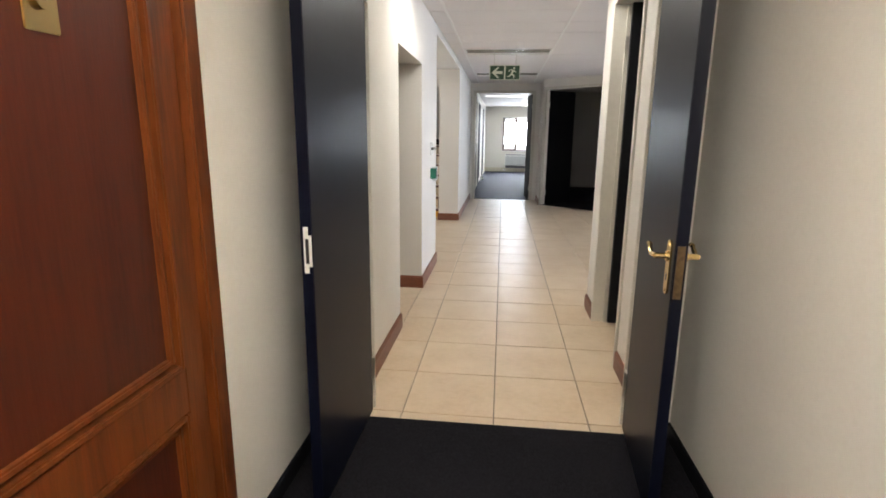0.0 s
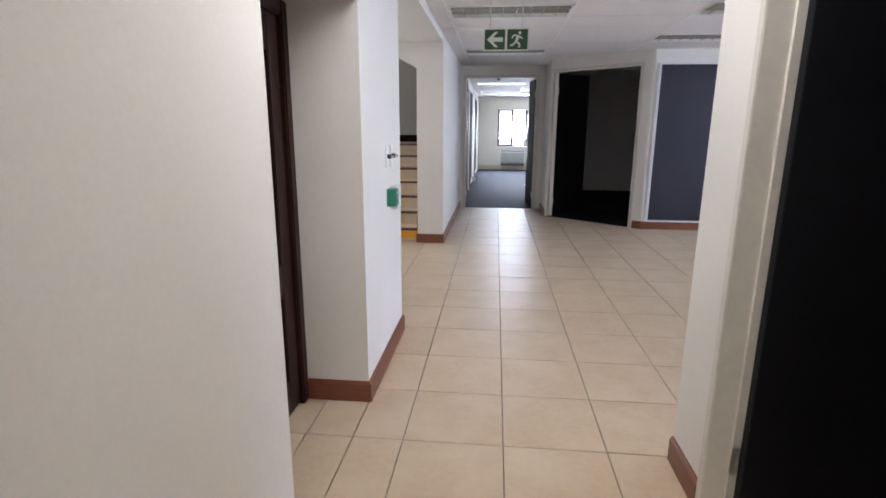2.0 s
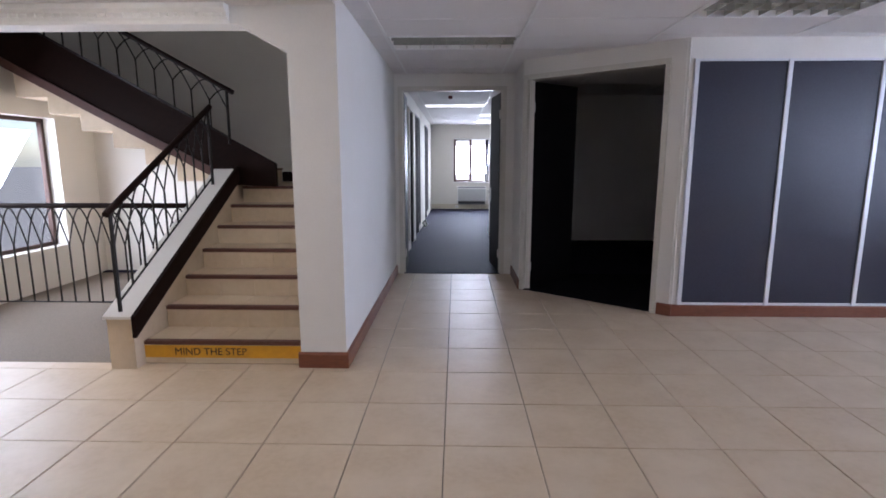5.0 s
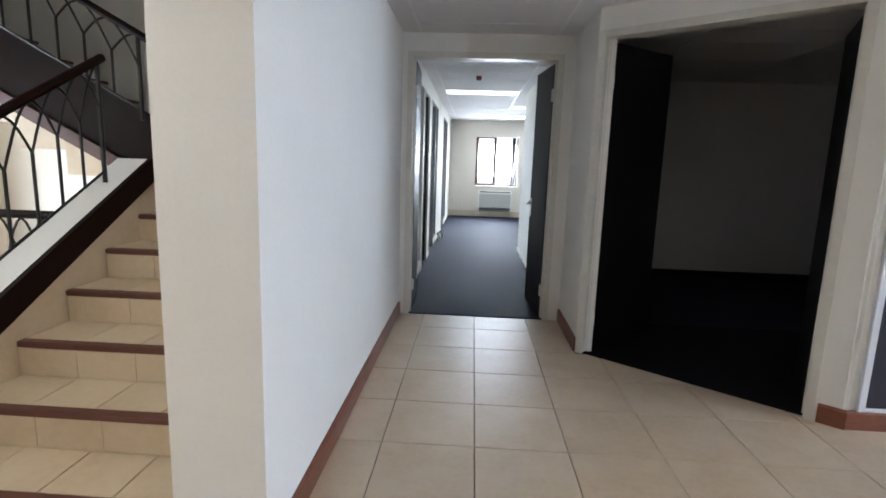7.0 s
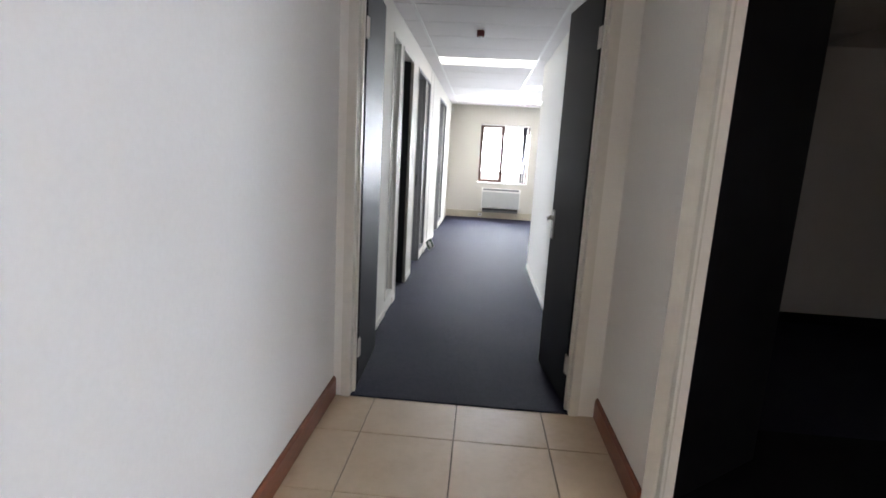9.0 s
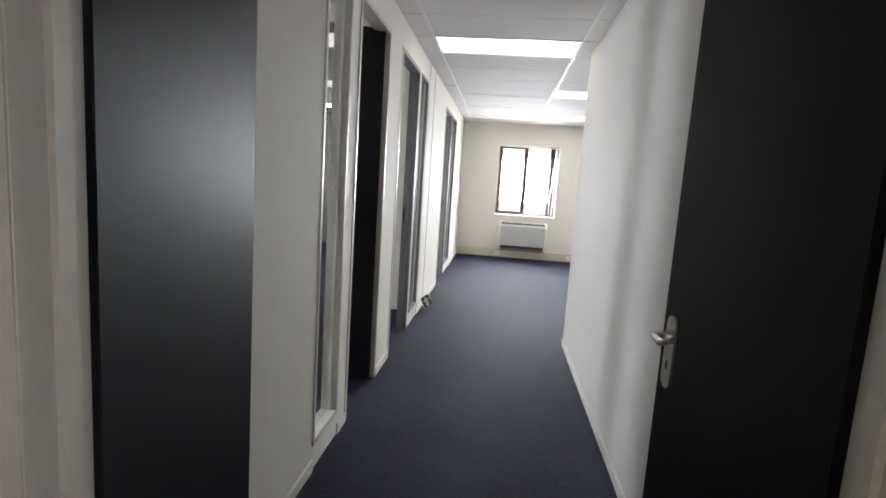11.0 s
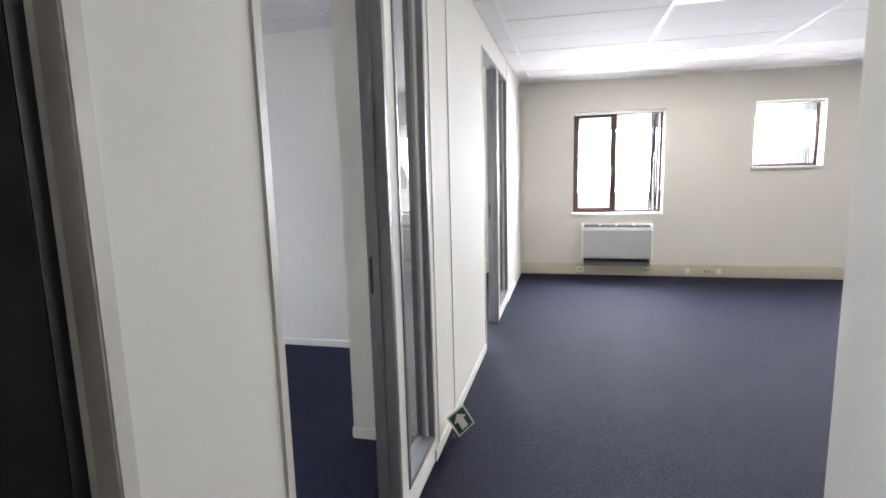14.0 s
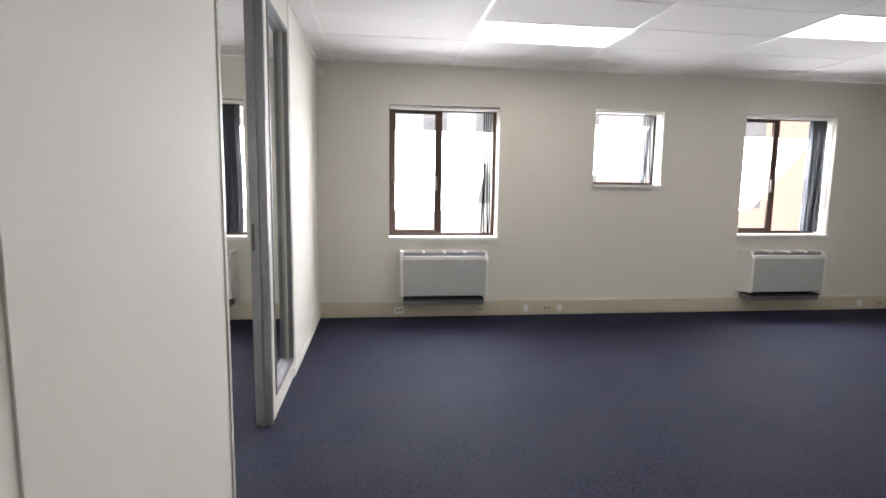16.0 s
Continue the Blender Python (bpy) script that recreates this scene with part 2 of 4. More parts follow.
def add_tube(bm, p, q, r, sides=8):
    p, q = Vector(p) * S, Vector(q) * S
    turn = (q - p).to_track_quat("Z", "Y").to_matrix()
    rings = [[bm.verts.new(c + turn @ Vector((S * r * math.cos(2 * math.pi * k / sides), S * r * math.sin(2 * math.pi * k / sides), 0))) for k in range(sides)] for c in (p, q)]
    for k in range(sides):
        bm.faces.new((rings[0][k], rings[0][(k + 1) % sides], rings[1][(k + 1) % sides], rings[1][k]))
    bm.faces.new(rings[0][::-1])
    bm.faces.new(rings[1])


def tubes(name, mat, rows, parent=None, at=None, sides=8):
    bm = bmesh.new()
    for p, q, r in rows:
        add_tube(bm, p, q, r, sides)
    return finish(name, bm, mat, parent, at)


def prism(name, mat, outline, axis, a, b, parent=None, at=None):
    """A flat outline pushed from a to b along an axis; the outline's pairs are the other two coordinates in order."""
    bm = bmesh.new()
    put = {"x": lambda u, v, w: (w, u, v), "y": lambda u, v, w: (u, w, v), "z": lambda u, v, w: (u, v, w)}[axis]
    lo = [bm.verts.new(Vector(put(u, v, a)) * S) for u, v in outline]
    hi = [bm.verts.new(Vector(put(u, v, b)) * S) for u, v in outline]
    bm.faces.new(lo)
    bm.faces.new(hi[::-1])
    for k in range(len(lo)):
        j = (k + 1) % len(lo)
        bm.faces.new((lo[k], lo[j], hi[j], hi[k]))
    return finish(name, bm, mat, parent, at)


def wall(name, mat, axis, across, along, z, openings=(), parent=None):
    """A straight wall. axis: the way it runs; across: its two faces; openings: (from, to, bottom, top)."""
    us = sorted({*along, *(o[0] for o in openings), *(o[1] for o in openings)})
    rows = []
    for u0, u1 in zip(us, us[1:]):
        zs = [z[0]]
        for o in openings:
            if o[0] <= u0 and u1 <= o[1]:
                zs += [o[2], o[3]]
        zs.append(z[1])
        for z0, z1 in zip(zs[::2], zs[1::2]):
            if z1 - z0 > 1e-6:
                rows.append((u0, u1, *across, z0, z1) if axis == "x" else (*across, u0, u1, z0, z1))
    bm = bmesh.new()
    for r in rows:
        add_box(bm, *r)
    bmesh.ops.remove_doubles(bm, verts=bm.verts, dist=1e-5)
    ob = finish(name, bm, mat, parent)
    return tagged(ob, kind="structure", category="wall")


def empty(name, at=None):
    ob = new(name)
    if at is not None:
        ob.matrix_basis = at
    return ob


def place(x, y, z=0.0, turn=0.0):
    return pose(S * x, S * y, S * z, 0, 0, turn)

# ---- floors ----
tagged(boxes("ground", GROUND, [(-400, 400, -400, 400, -3.3, -3.2)]), "grey paved ground outside the building", "ground", kind="structure")
tagged(boxes("subfloor", GROUT, [(-4.3, LOBBY_X + 0.2, 2.38, 10.66, -0.15, -0.008)]), "dark grout bed under the floor tiles", "floor", kind="structure")
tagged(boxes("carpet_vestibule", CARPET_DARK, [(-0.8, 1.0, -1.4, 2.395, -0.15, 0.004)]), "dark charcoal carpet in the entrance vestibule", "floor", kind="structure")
tagged(boxes("carpet_office", CARPET, [(-4.3, 5.8, 10.66, 19.1, -0.15, 0.004)]), "dark navy loop carpet in the office", "floor", kind="structure")
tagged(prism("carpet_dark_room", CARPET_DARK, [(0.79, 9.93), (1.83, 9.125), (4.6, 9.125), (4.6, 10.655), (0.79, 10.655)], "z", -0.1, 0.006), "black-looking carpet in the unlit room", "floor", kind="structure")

# ---- walls ----
# vestibule
wall("wall_vestibule_west", PAINT, "y", (-0.86, -0.66), (-1.4, 2.4), (0, H), [(0.62, 1.52, 0, 2.03)])
wall("wall_vestibule_east", PAINT, "y", (0.80, 1.0), (-1.4, 2.4), (0, H))
wall("wall_vestibule_south", PAINT, "x", (-1.6, -1.4), (-0.86, 1.0), (0, H))
wall("wall_vestibule_north", PAINT, "x", (2.4, 2.5), (-0.9, 1.0), (0, H), [(-0.54, 0.68, 0, 2.06)])
# first corridor
wall("wall_corridor_west", PAINT, "y", (-1.0, -0.56), (2.5, 3.50), (0, H))
wall("wall_niche_head", PAINT, "y", (-1.0, -0.56), (3.50, 4.41), (1.755, H))
wall("wall_corridor_west_end", PAINT, "y", (-1.0, -0.56), (4.41, 5.30), (0, H))
wall("wall_stair_hall_south", PAINT, "x", (5.1, 5.30), (-4.2, -1.0), (0, H))
wall("wall_corridor_east", PAINT, "y", (0.72, 0.86), (2.5, 3.06), (0, H))
wall("wall_corridor_east_head", PAINT, "y", (0.72, 0.86), (3.06, 3.83), (2.03, H))
wall("wall_corridor_east_pier", PAINT, "y", (0.72, 0.86), (3.83, 4.10), (0, H))
wall("wall_side_room_south", GREY_PAINT, "x", (2.4, 2.5), (1.0, 3.2), (0, H))
wall("wall_side_room_east", GREY_PAINT, "y", (3.1, 3.2), (2.5, 3.98), (0, H))
wall("wall_lobby_south", PAINT, "x", (3.98, 4.10), (0.86, LOBBY_X), (0, H))
wall("wall_lobby_east", PAINT, "y", (LOBBY_X, LOBBY_X + 0.2), (3.98, 9.25), (0, H), LOBBY_WINDOWS)
# stair hall
wall("wall_stair_east", PAINT, "y", (-0.845, -0.56), (7.9, 10.65), (0, H))
wall("wall_stair_east_upper", PAINT, "y", (-0.845, -0.56), (7.9, 10.9), (H + 0.1, 5))
wall("wall_stair_west", PAINT, "y", (-4.2, -4.0), (5.30, 11.0), (-0.1, 5), STAIR_WINDOWS)
wall("wall_stair_north", PAINT, "x", (10.75, 10.95), (-4.0, -0.845), (-0.1, 5))
wall("wall_stair_south_upper", PAINT, "x", (7.72, 7.9), (-4.0, -0.845), (H + 0.1, 5))
tagged(prism("wall_stair_haunch", PAINT, [(-0.845, 1.88), (-1.12, 2.03), (-4.0, 2.03), (-4.0, H), (-0.845, H)], "y", 7.9, 8.05), "white sloped haunch beside the stair beam", "wall", kind="structure")
boxes("stair_roof", PAINT, [(-4.2, -0.56, 7.72, 10.95, 5, 5.1)])
tagged(bpy.data.objects["stair_roof"], "plain white ceiling over the stair shaft", "ceiling", kind="structure")
# corridor end
wall("wall_corridor_north", PAINT, "x", (10.65, 10.75), (-0.56, 0.75), (0, H), [(-0.52, 0.66, 0, 2.06)])
wall("wall_corridor_stub", PAINT, "y", (0.75, 0.86), (9.95, 10.75), (0, H))
WALL_A, WALL_B = Vector((0.75, 9.95)), Vector((1.90, 9.04))
ANGLE = math.degrees(math.atan2(WALL_B.y - WALL_A.y, WALL_B.x - WALL_A.x))
LENGTH = (WALL_B - WALL_A).length
slant = wall("wall_slanted", PAINT, "x", (0.0, 0.10), (0, LENGTH), (0, H), [(0.0, LENGTH - 0.13, 0, 2.05)])
slant.matrix_basis = place(WALL_A.x, WALL_A.y, 0, ANGLE)
wall("wall_panel_lobby", PAINT, "x", (9.05, 9.17), (1.88, LOBBY_X), (0, H))
wall("wall_dark_room_north", GREY_PAINT, "x", (12.62, 12.75), (0.86, 4.7), (0, H))
wall("wall_dark_room_east", GREY_PAINT, "y", (4.6, 4.7), (9.17, 12.62), (0, H))
# office
wall("wall_office_east_corridor", PARTITION, "y", (0.70, 0.84), (10.75, 14.06), (0, H))
wall("wall_office_south", PARTITION, "x", (13.94, 14.06), (0.84, 5.7), (0, H))
wall("wall_office_east", PARTITION, "y", (5.5, 5.7), (14.06, FAR), (0, H))
far_wall = wall("wall_office_north", PARTITION, "x", (FAR, FAR + 0.24), (-4.2, 5.7), (0, H), WINDOWS)
HEAD = 2.03
wall("wall_office_partition", PARTITION, "y", (-0.62, -0.55), (10.75, FAR), (0, H),
     [(11.97, 12.29, 0.11, HEAD), (12.41, 13.04, 0, HEAD), (13.38, 14.08, 0, HEAD), (14.16, 14.53, 0.11, HEAD), (15.95, 16.66, 0, HEAD), (16.74, 17.28, 0.11, HEAD)])
wall("wall_room_west", PARTITION, "y", (-4.2, -4.0), (10.95, FAR), (0, H), ROOM_WINDOWS)
wall("wall_room_divider_south", PARTITION, "x", (10.95, 11.05), (-4.0, -0.62), (0, H))
wall("wall_room_divider_middle", PARTITION, "x", (13.16, 13.26), (-4.0, -0.62), (0, H))
wall("wall_room_divider_north", PARTITION, "x", (15.85, 15.95), (-4.0, -0.62), (0, H))
wall("wall_room_return", PARTITION, "y", (-0.98, -0.62), (14.66, 14.76), (0, H))

# ---- ceilings ----
GX, GY = -0.42, 7.10                      # one crossing of the ceiling grid
PX, PY = 1.02, 0.465


def ceiling(name, x0, x1, y0, y1, gy, holes, label):
    """A lay-in ceiling: boards between metal bars, all in one mesh; holes: cells left free for light fittings."""
    bm, bars = bmesh.new(), bmesh.new()
    k0, k1 = math.floor((x0 - GX) / PX), math.ceil((x1 - GX) / PX)
    j0, j1 = math.floor((y0 - gy) / PY), math.ceil((y1 - gy) / PY)
    for k in range(k0, k1):
        for j in range(j0, j1):
            a, b = max(x0, GX + k * PX), min(x1, GX + (k + 1) * PX)
            c, d = max(y0, gy + j * PY), min(y1, gy + (j + 1) * PY)
            if b - a < 0.03 or d - c < 0.03 or (k, j) in holes:
                continue
            add_box(bm, a + 0.004, b - 0.004, c + 0.004, d - 0.004, H + random.uniform(-0.001, 0.001), H + 0.02)
    add_box(bm, x0, x1, y0, y1, H + 0.11, H + 0.16)
    boards = finish(name, bm, CEILING)
    for k in range(k0, k1 + 1):
        x = GX + k * PX
        if x0 < x < x1:
            add_box(bars, x - 0.010, x + 0.010, y0, y1, H - 0.004, H + 0.012)
    for j in range(j0, j1 + 1):
        y = gy + j * PY
        if y0 < y < y1:
            add_box(bars, x0, x1, y - 0.0035, y + 0.0035, H + 0.010, H + 0.016)
    finish("ceiling_grid", bars, GRID, boards)
    return tagged(boards, label, "ceiling", kind="structure")


def cell_y(j, gy):
    return gy + j * PY


OGY = 17.95
ceiling("ceiling_lobby", -0.56, LOBBY_X, 2.5, 10.65, GY, {(0, -1), (0, 4), (0, -8), (2, 2), (2, -1), (4, -1)}, "pinkish white lay-in ceiling boards with thin metal grid")
ceiling("ceiling_office", -0.55, 5.5, 10.75, FAR, OGY, {(0, -9), (1, -1), (1, -5), (3, -2)}, "white lay-in ceiling boards in a metal grid")
ceiling("ceiling_rooms", -4.0, -0.62, 10.95, FAR, OGY, set(), "white lay-in ceiling boards over the side rooms")
ceiling("ceiling_dark_room", 0.86, 4.6, 9.17, 12.62, GY, set(), "grey-looking lay-in ceiling boards of the unlit room")
ceiling("ceiling_vestibule", -0.66, 0.8, -1.4, 2.4, GY, {(0, -15)}, "white lay-in ceiling boards over the vestibule")
tagged(boxes("ceiling_side_room", CEILING, [(0.86, 3.2, 2.5, 3.98, H + 0.005, H + 0.1)]), "white ceiling of the small side room", "ceiling", kind="structure")
tagged(boxes("ceiling_stair_hall", PAINT, [(-4.0, -0.563, 5.302, 7.9, 2.13, H + 0.1)]), "smooth white plaster ceiling before the stairs", "ceiling", kind="structure")
tagged(boxes("roof_slab", PAINT, [(-0.56, 6.2, -1.8, 19.0, H + 0.2, H + 0.4), (-4.3, -0.56, 10.96, 19.0, H + 0.2, H + 0.4), (-4.3, -0.56, -1.8, 7.7, H + 0.2, H + 0.4)]), "plain slab above the ceilings", "ceiling", kind="structure")

# ---- light fittings ----
def troffer(name, k, j, gy, diffuser, label):
    """A recessed lit panel with a metal rim."""
    x0, x1, y0, y1 = GX + k * PX, GX + (k + 1) * PX, cell_y(j, gy), cell_y(j + 1, gy)
    root = empty(name, place((x0 + x1) / 2, (y0 + y1) / 2, H))
    w, d = PX / 2, PY / 2
    boxes("rim", GRID, [(-w, w, -d, -d + 0.014, -0.003, 0.04), (-w, w, d - 0.014, d, -0.003, 0.04), (-w, -w + 0.014, -d + 0.014, d - 0.014, -0.003, 0.04), (w - 0.014, w, -d + 0.014, d - 0.014, -0.003, 0.04)], root)
    boxes("diffuser", diffuser, [(-w + 0.015, w - 0.015, -d + 0.015, d - 0.015, 0.004, 0.012)], root)
    boxes("tray", GRID, [(-w + 0.01, w - 0.01, -d + 0.01, d - 0.01, 0.05, 0.06)], root)
    return tagged(root, label, "ceiling light", "office ceiling lights")


def louvre_fitting(k, j):
    """A recessed fitting with two unlit tubes behind a metal louvre."""
    x0, y0 = GX + k * PX, cell_y(j, GY)
    root = empty("louvre_light", place(x0 + PX / 2, y0 + PY / 2, H))
    w, d = PX / 2 - 0.012, PY / 2 - 0.012
    boxes("housing", GRID, [(-w, w, -d, -d + 0.012, -0.006, 0.09), (-w, w, d - 0.012, d, -0.006, 0.09), (-w, -w + 0.012, -d, d, -0.006, 0.09), (w - 0.012, w, -d, d, -0.006, 0.09), (-w, w, -d, d, 0.09, 0.1)], root)
    rows = [(-w + 0.012, w - 0.012, y - 0.004, y + 0.004, 0.0, 0.045) for y in (-d / 3, d / 3)]
    rows += [(x - 0.002, x + 0.002, -d + 0.012, d - 0.012, 0.0, 0.04) for x in [-w + 2 * w * i / 9 for i in range(1, 9)]]
    boxes("louvre", LOUVRE, rows, root)
    tubes("tube", TUBE, [((-w + 0.03, y, 0.065), (w - 0.03, y, 0.065), 0.012) for y in (-d * 0.62, 0, d * 0.62)], root)
    return tagged(root, "unlit recessed light with metal louvres in the ceiling", "ceiling light", "louvred ceiling lights")


for k, j, glow in ((1, -1, LIT), (3, -2, LIT), (1, -5, LIT_WEAK), (0, -9, LIT_WEAK)):
    troffer("ceiling_light_panel", k, j, OGY, glow, "lit white rectangular light panel set in the ceiling")
# fill lamp added out of view to light the corridor
troffer("ceiling_light_panel", 0, -8, GY, FILL_HALL, "added fill light panel over the corridor, out of view")
# another added lamp, never in view, lifts the vestibule walls
troffer("ceiling_light_panel", 0, -15, GY, FILL_WARM, "added warm fill light panel overhead in the vestibule, unseen")
for k, j in ((0, -1), (0, 4), (2, 2), (2, -1), (4, -1)):
    louvre_fitting(k, j)


def downlight(x, y):
    root = empty("downlight", place(x, y, H))
    tubes("rim", CHROME, [((0, 0, -0.006), (0, 0, -0.001), 0.045)], root, sides=20)
    tubes("bulb", DOWNLIGHT, [((0, 0, -0.010), (0, 0, -0.0062), 0.032)], root, sides=20)
    root.location.z = S * 2.13
    return tagged(root, "small round lit downlight in the plaster ceiling", "ceiling light", "downlights")


for x, y in ((-1.58, 7.35), (-2.9, 7.35)):
    downlight(x, y)

# ---- skirtings ----
def skirting(name, mat, rows, height, thick=0.014, label="red-brown wooden skirting board"):
    """rows: (x0, y0, x1, y1, side): a board along a wall, standing out to the left (+1) or the right (-1) of its way."""
    root = None
    for x0, y0, x1, y1, side in rows:
        n = math.hypot(x1 - x0, y1 - y0)
        ob = prism(name, mat, [(0, 0), (side * thick, 0), (side * thick, height * 0.86), (side * thick * 0.4, height), (0, height)], "x", 0, n, None, place(x0, y0, 0.001, math.degrees(math.atan2(y1 - y0, x1 - x0))))
        tagged(ob, label, "skirting", kind="structure")


skirting("baseboard", SKIRT, [
    (-0.56, 2.52, -0.56, 3.50, -1), (-0.85, 4.41, -0.56, 4.41, -1), (-0.56, 4.396, -0.56, 5.314, -1), (-0.85, 3.50, -0.56, 3.50, 1),
    (0.72, 2.52, 0.72, 3.06, 1), (0.72, 3.83, 0.72, 4.10, 1), (-0.859, 7.9, -0.546, 7.9, -1), (-0.56, 7.9, -0.56, 10.65, -1),
    (0.75, 9.95, 0.75, 10.65, 1), (1.885, 9.05, LOBBY_X, 9.05, -1), (0.86, 4.1, LOBBY_X, 4.1, 1), (-4.0, 5.3, -0.56, 5.3, 1),
    (-4.0, 5.3, -4.0, 7.9, -1)], 0.10)
e = (WALL_B - WALL_A).normalized()
p = WALL_B - e * 0.12
skirting("baseboard", SKIRT, [(p.x, p.y, WALL_B.x, WALL_B.y, -1)], 0.10)
skirting("baseboard", BLACK, [(0.86, 12.62, 4.6, 12.62, -1)], 0.09, label="black skirting board of the unlit room")
skirting("baseboard", PARTITION, [
    (-0.55, 10.75, -0.55, 11.97, -1), (-0.55, 12.29, -0.55, 12.41, -1), (-0.55, 13.04, -0.55, 13.38, -1), (-0.55, 14.53, -0.55, 15.95, -1), (-0.55, 17.28, -0.55, FAR - 0.03, -1),
    (0.70, 10.75, 0.70, 14.06, 1), (0.70, 14.06, 5.5, 14.06, 1), (-4.0, 15.85, -0.62, 15.85, -1), (-0.98, 14.66, -0.62, 14.66, -1), (-0.98, 14.66, -0.98, 14.76, 1), (-4.0, 13.16, -0.62, 13.16, -1)], 0.055, 0.008, "white painted skirting board")
skirting("baseboard", BLACK, [(-0.66, 1.56, -0.66, 2.4, -1), (0.80, -1.4, 0.80, 2.4, 1)], 0.07, 0.01, "black skirting board in the vestibule")


# ---- doors and frames ----
def frame_around(name, mat, width, top, depth, face=0.045, at=None, label="", near=None, proud=0.012):
    """A door frame: two posts and a head, standing a little proud of its wall; x from 0 to width is the clear opening."""
    root = empty(name, at)
    for a, b in ((-face, 0), (width, width + face)):
        boxes("post", near or mat if a < 0 else mat, [(a, b, -proud, depth + proud, 0, top + face)], root, 0.003)
        boxes("stop", near or mat if a < 0 else mat, [(min(a, b) + (face if a < 0 else -0.012), (0.012 if a < 0 else width), depth * 0.45, depth * 0.75, 0, top)], root)
    boxes("head", mat, [(0, width, -proud, depth + proud, top, top + face)], root, 0.003)
    return tagged(root, label, "door frame", kind="structure")


def lever(parent, x, y, z, side, way, mat):
    """A long back plate with a lever; side: the face (+1, -1) along y; way: where the lever points along x."""
    rim = []
    for cz, turn in ((z + 0.030, 0.0), (z - 0.100, math.pi)):
        rim += [(x + 0.021 * math.cos(turn + math.pi * i / 8), cz + 0.019 * math.sin(turn + math.pi * i / 8)) for i in range(9)]
    prism("back_plate", mat, rim, "y", *sorted((y, y + side * 0.006)), parent)
    for zz in (z + 0.036, z - 0.106):
        tubes("screw", mat, [((x, y + side * 0.005, zz), (x, y + side * 0.008, zz), 0.0035)], parent)
    tubes("handle", mat, [((x, y, z), (x, y + side * 0.045, z), 0.009), ((x, y, z), (x, y + side * 0.012, z), 0.017), ((x, y + side * 0.042, z), (x + way * 0.040, y + side * 0.046, z - 0.002), 0.008), ((x + way * 0.040, y + side * 0.046, z - 0.002), (x + way * 0.062, y + side * 0.046, z + 0.006), 0.0075), ((x + way * 0.062, y + side * 0.046, z + 0.006), (x + way * 0.078, y + side * 0.045, z + 0.018), 0.007), ((x + way * 0.076, y + side * 0.045, z + 0.018), (x + way * 0.094, y + side * 0.045, z + 0.019), 0.008)], parent, sides=10)
    boxes("handle", BLACKPL, [(x - 0.004, x + 0.004, *sorted((y + side * 0.0055, y + side * 0.007)), z - 0.075, z - 0.055)], parent)


def leaf(x, y, turn, width, mat, label, handle=None, strike=False, flip=1, grip=0.93, top=2.015, name="door"):
    """A flush leaf hinged at (x, y), lying along its own x axis. flip: the side (+1, -1) of its thickness."""
    root = empty(name, place(x, y, 0, turn))
    t = 0.036
    boxes("leaf", mat, [(0.004, width, *sorted((0, flip * t)), 0.012, top)], root, 0.002)
    for z in (0.22, 1.78):
        boxes("hinge", CHROME, [(-0.022, 0.020, *sorted((-flip * 0.005, flip * 0.001)), z - 0.048, z + 0.048)], root, 0.001)
        tubes("hinge", CHROME, [((0, -flip * 0.005, z - 0.045), (0, -flip * 0.005, z + 0.045), 0.007)], root)
    if handle:
        lever(root, width - 0.05, 0, grip, -flip, -1, handle)
        lever(root, width - 0.05, flip * t, grip, flip, -1, handle)
        boxes("lock_plate", DULL, [(width, width + 0.002, *sorted((flip * 0.007, flip * (t - 0.007))), grip - 0.12, grip + 0.04)], root)
    if strike:
        boxes("strike_plate", WHITE, [(width, width + 0.003, *sorted((flip * 0.012, flip * 0.026)), 0.825, 0.965), (width, width + 0.003, *sorted((flip * 0.002, flip * 0.012)), 0.845, 0.94)], root)
        boxes("strike_plate", BLACKPL, [(width + 0.003, width + 0.0045, *sorted((flip * 0.010, flip * 0.020)), 0.855, 0.93)], root)
    return tagged(root, label, "door")


# entrance pair, standing open towards the vestibule
frame_around("door_frame_entrance", FRAME, 1.12, 2.02, 0.042, 0.05, place(-0.49, 2.46), "cream painted frame of the entrance double door")
leaf(-0.478, 2.440, -90.5, 0.648, NAVY, "open navy painted door leaf with a strike plate", strike=True, flip=-1)
leaf(0.618, 2.440, -94.5, 0.558, NAVY, "open navy painted door leaf with brass lever handles", handle=BRASS, flip=1, grip=0.885)
# office pair, standing open into the office
frame_around("door_frame_office", FRAME, 1.09, 2.02, 0.1, 0.045, place(-0.475, 10.65), "cream metal frame of the office double door")
leaf(-0.462, 10.757, 92, 0.54, BLACK, "open dark navy office door leaf", flip=1)
leaf(0.602, 10.757, 97, 0.54, BLACK, "open dark navy office door leaf with steel handle", handle=CHROME, flip=-1, grip=0.90)
# slanted double door
frame_around("door_frame_slanted", FRAME, LENGTH - 0.225, 2.02, 0.1, 0.045, place(WALL_A.x, WALL_A.y, 0, ANGLE) @ pose(S * 0.05, 0, 0), "cream metal frame of the slanted double door")
h0, h1 = WALL_A + e * 0.055, WALL_B - e * 0.18
nrm = Vector((-e.y, e.x))
h0, h1 = h0 + nrm * 0.108, h1 + nrm * 0.108
leaf(h0.x, h0.y, 37, 0.62, BLACK, "open black-blue door leaf of the unlit room", flip=1)
leaf(h1.x, h1.y, 64, 0.58, BLACK, "open black door leaf folded into the unlit room", flip=-1)
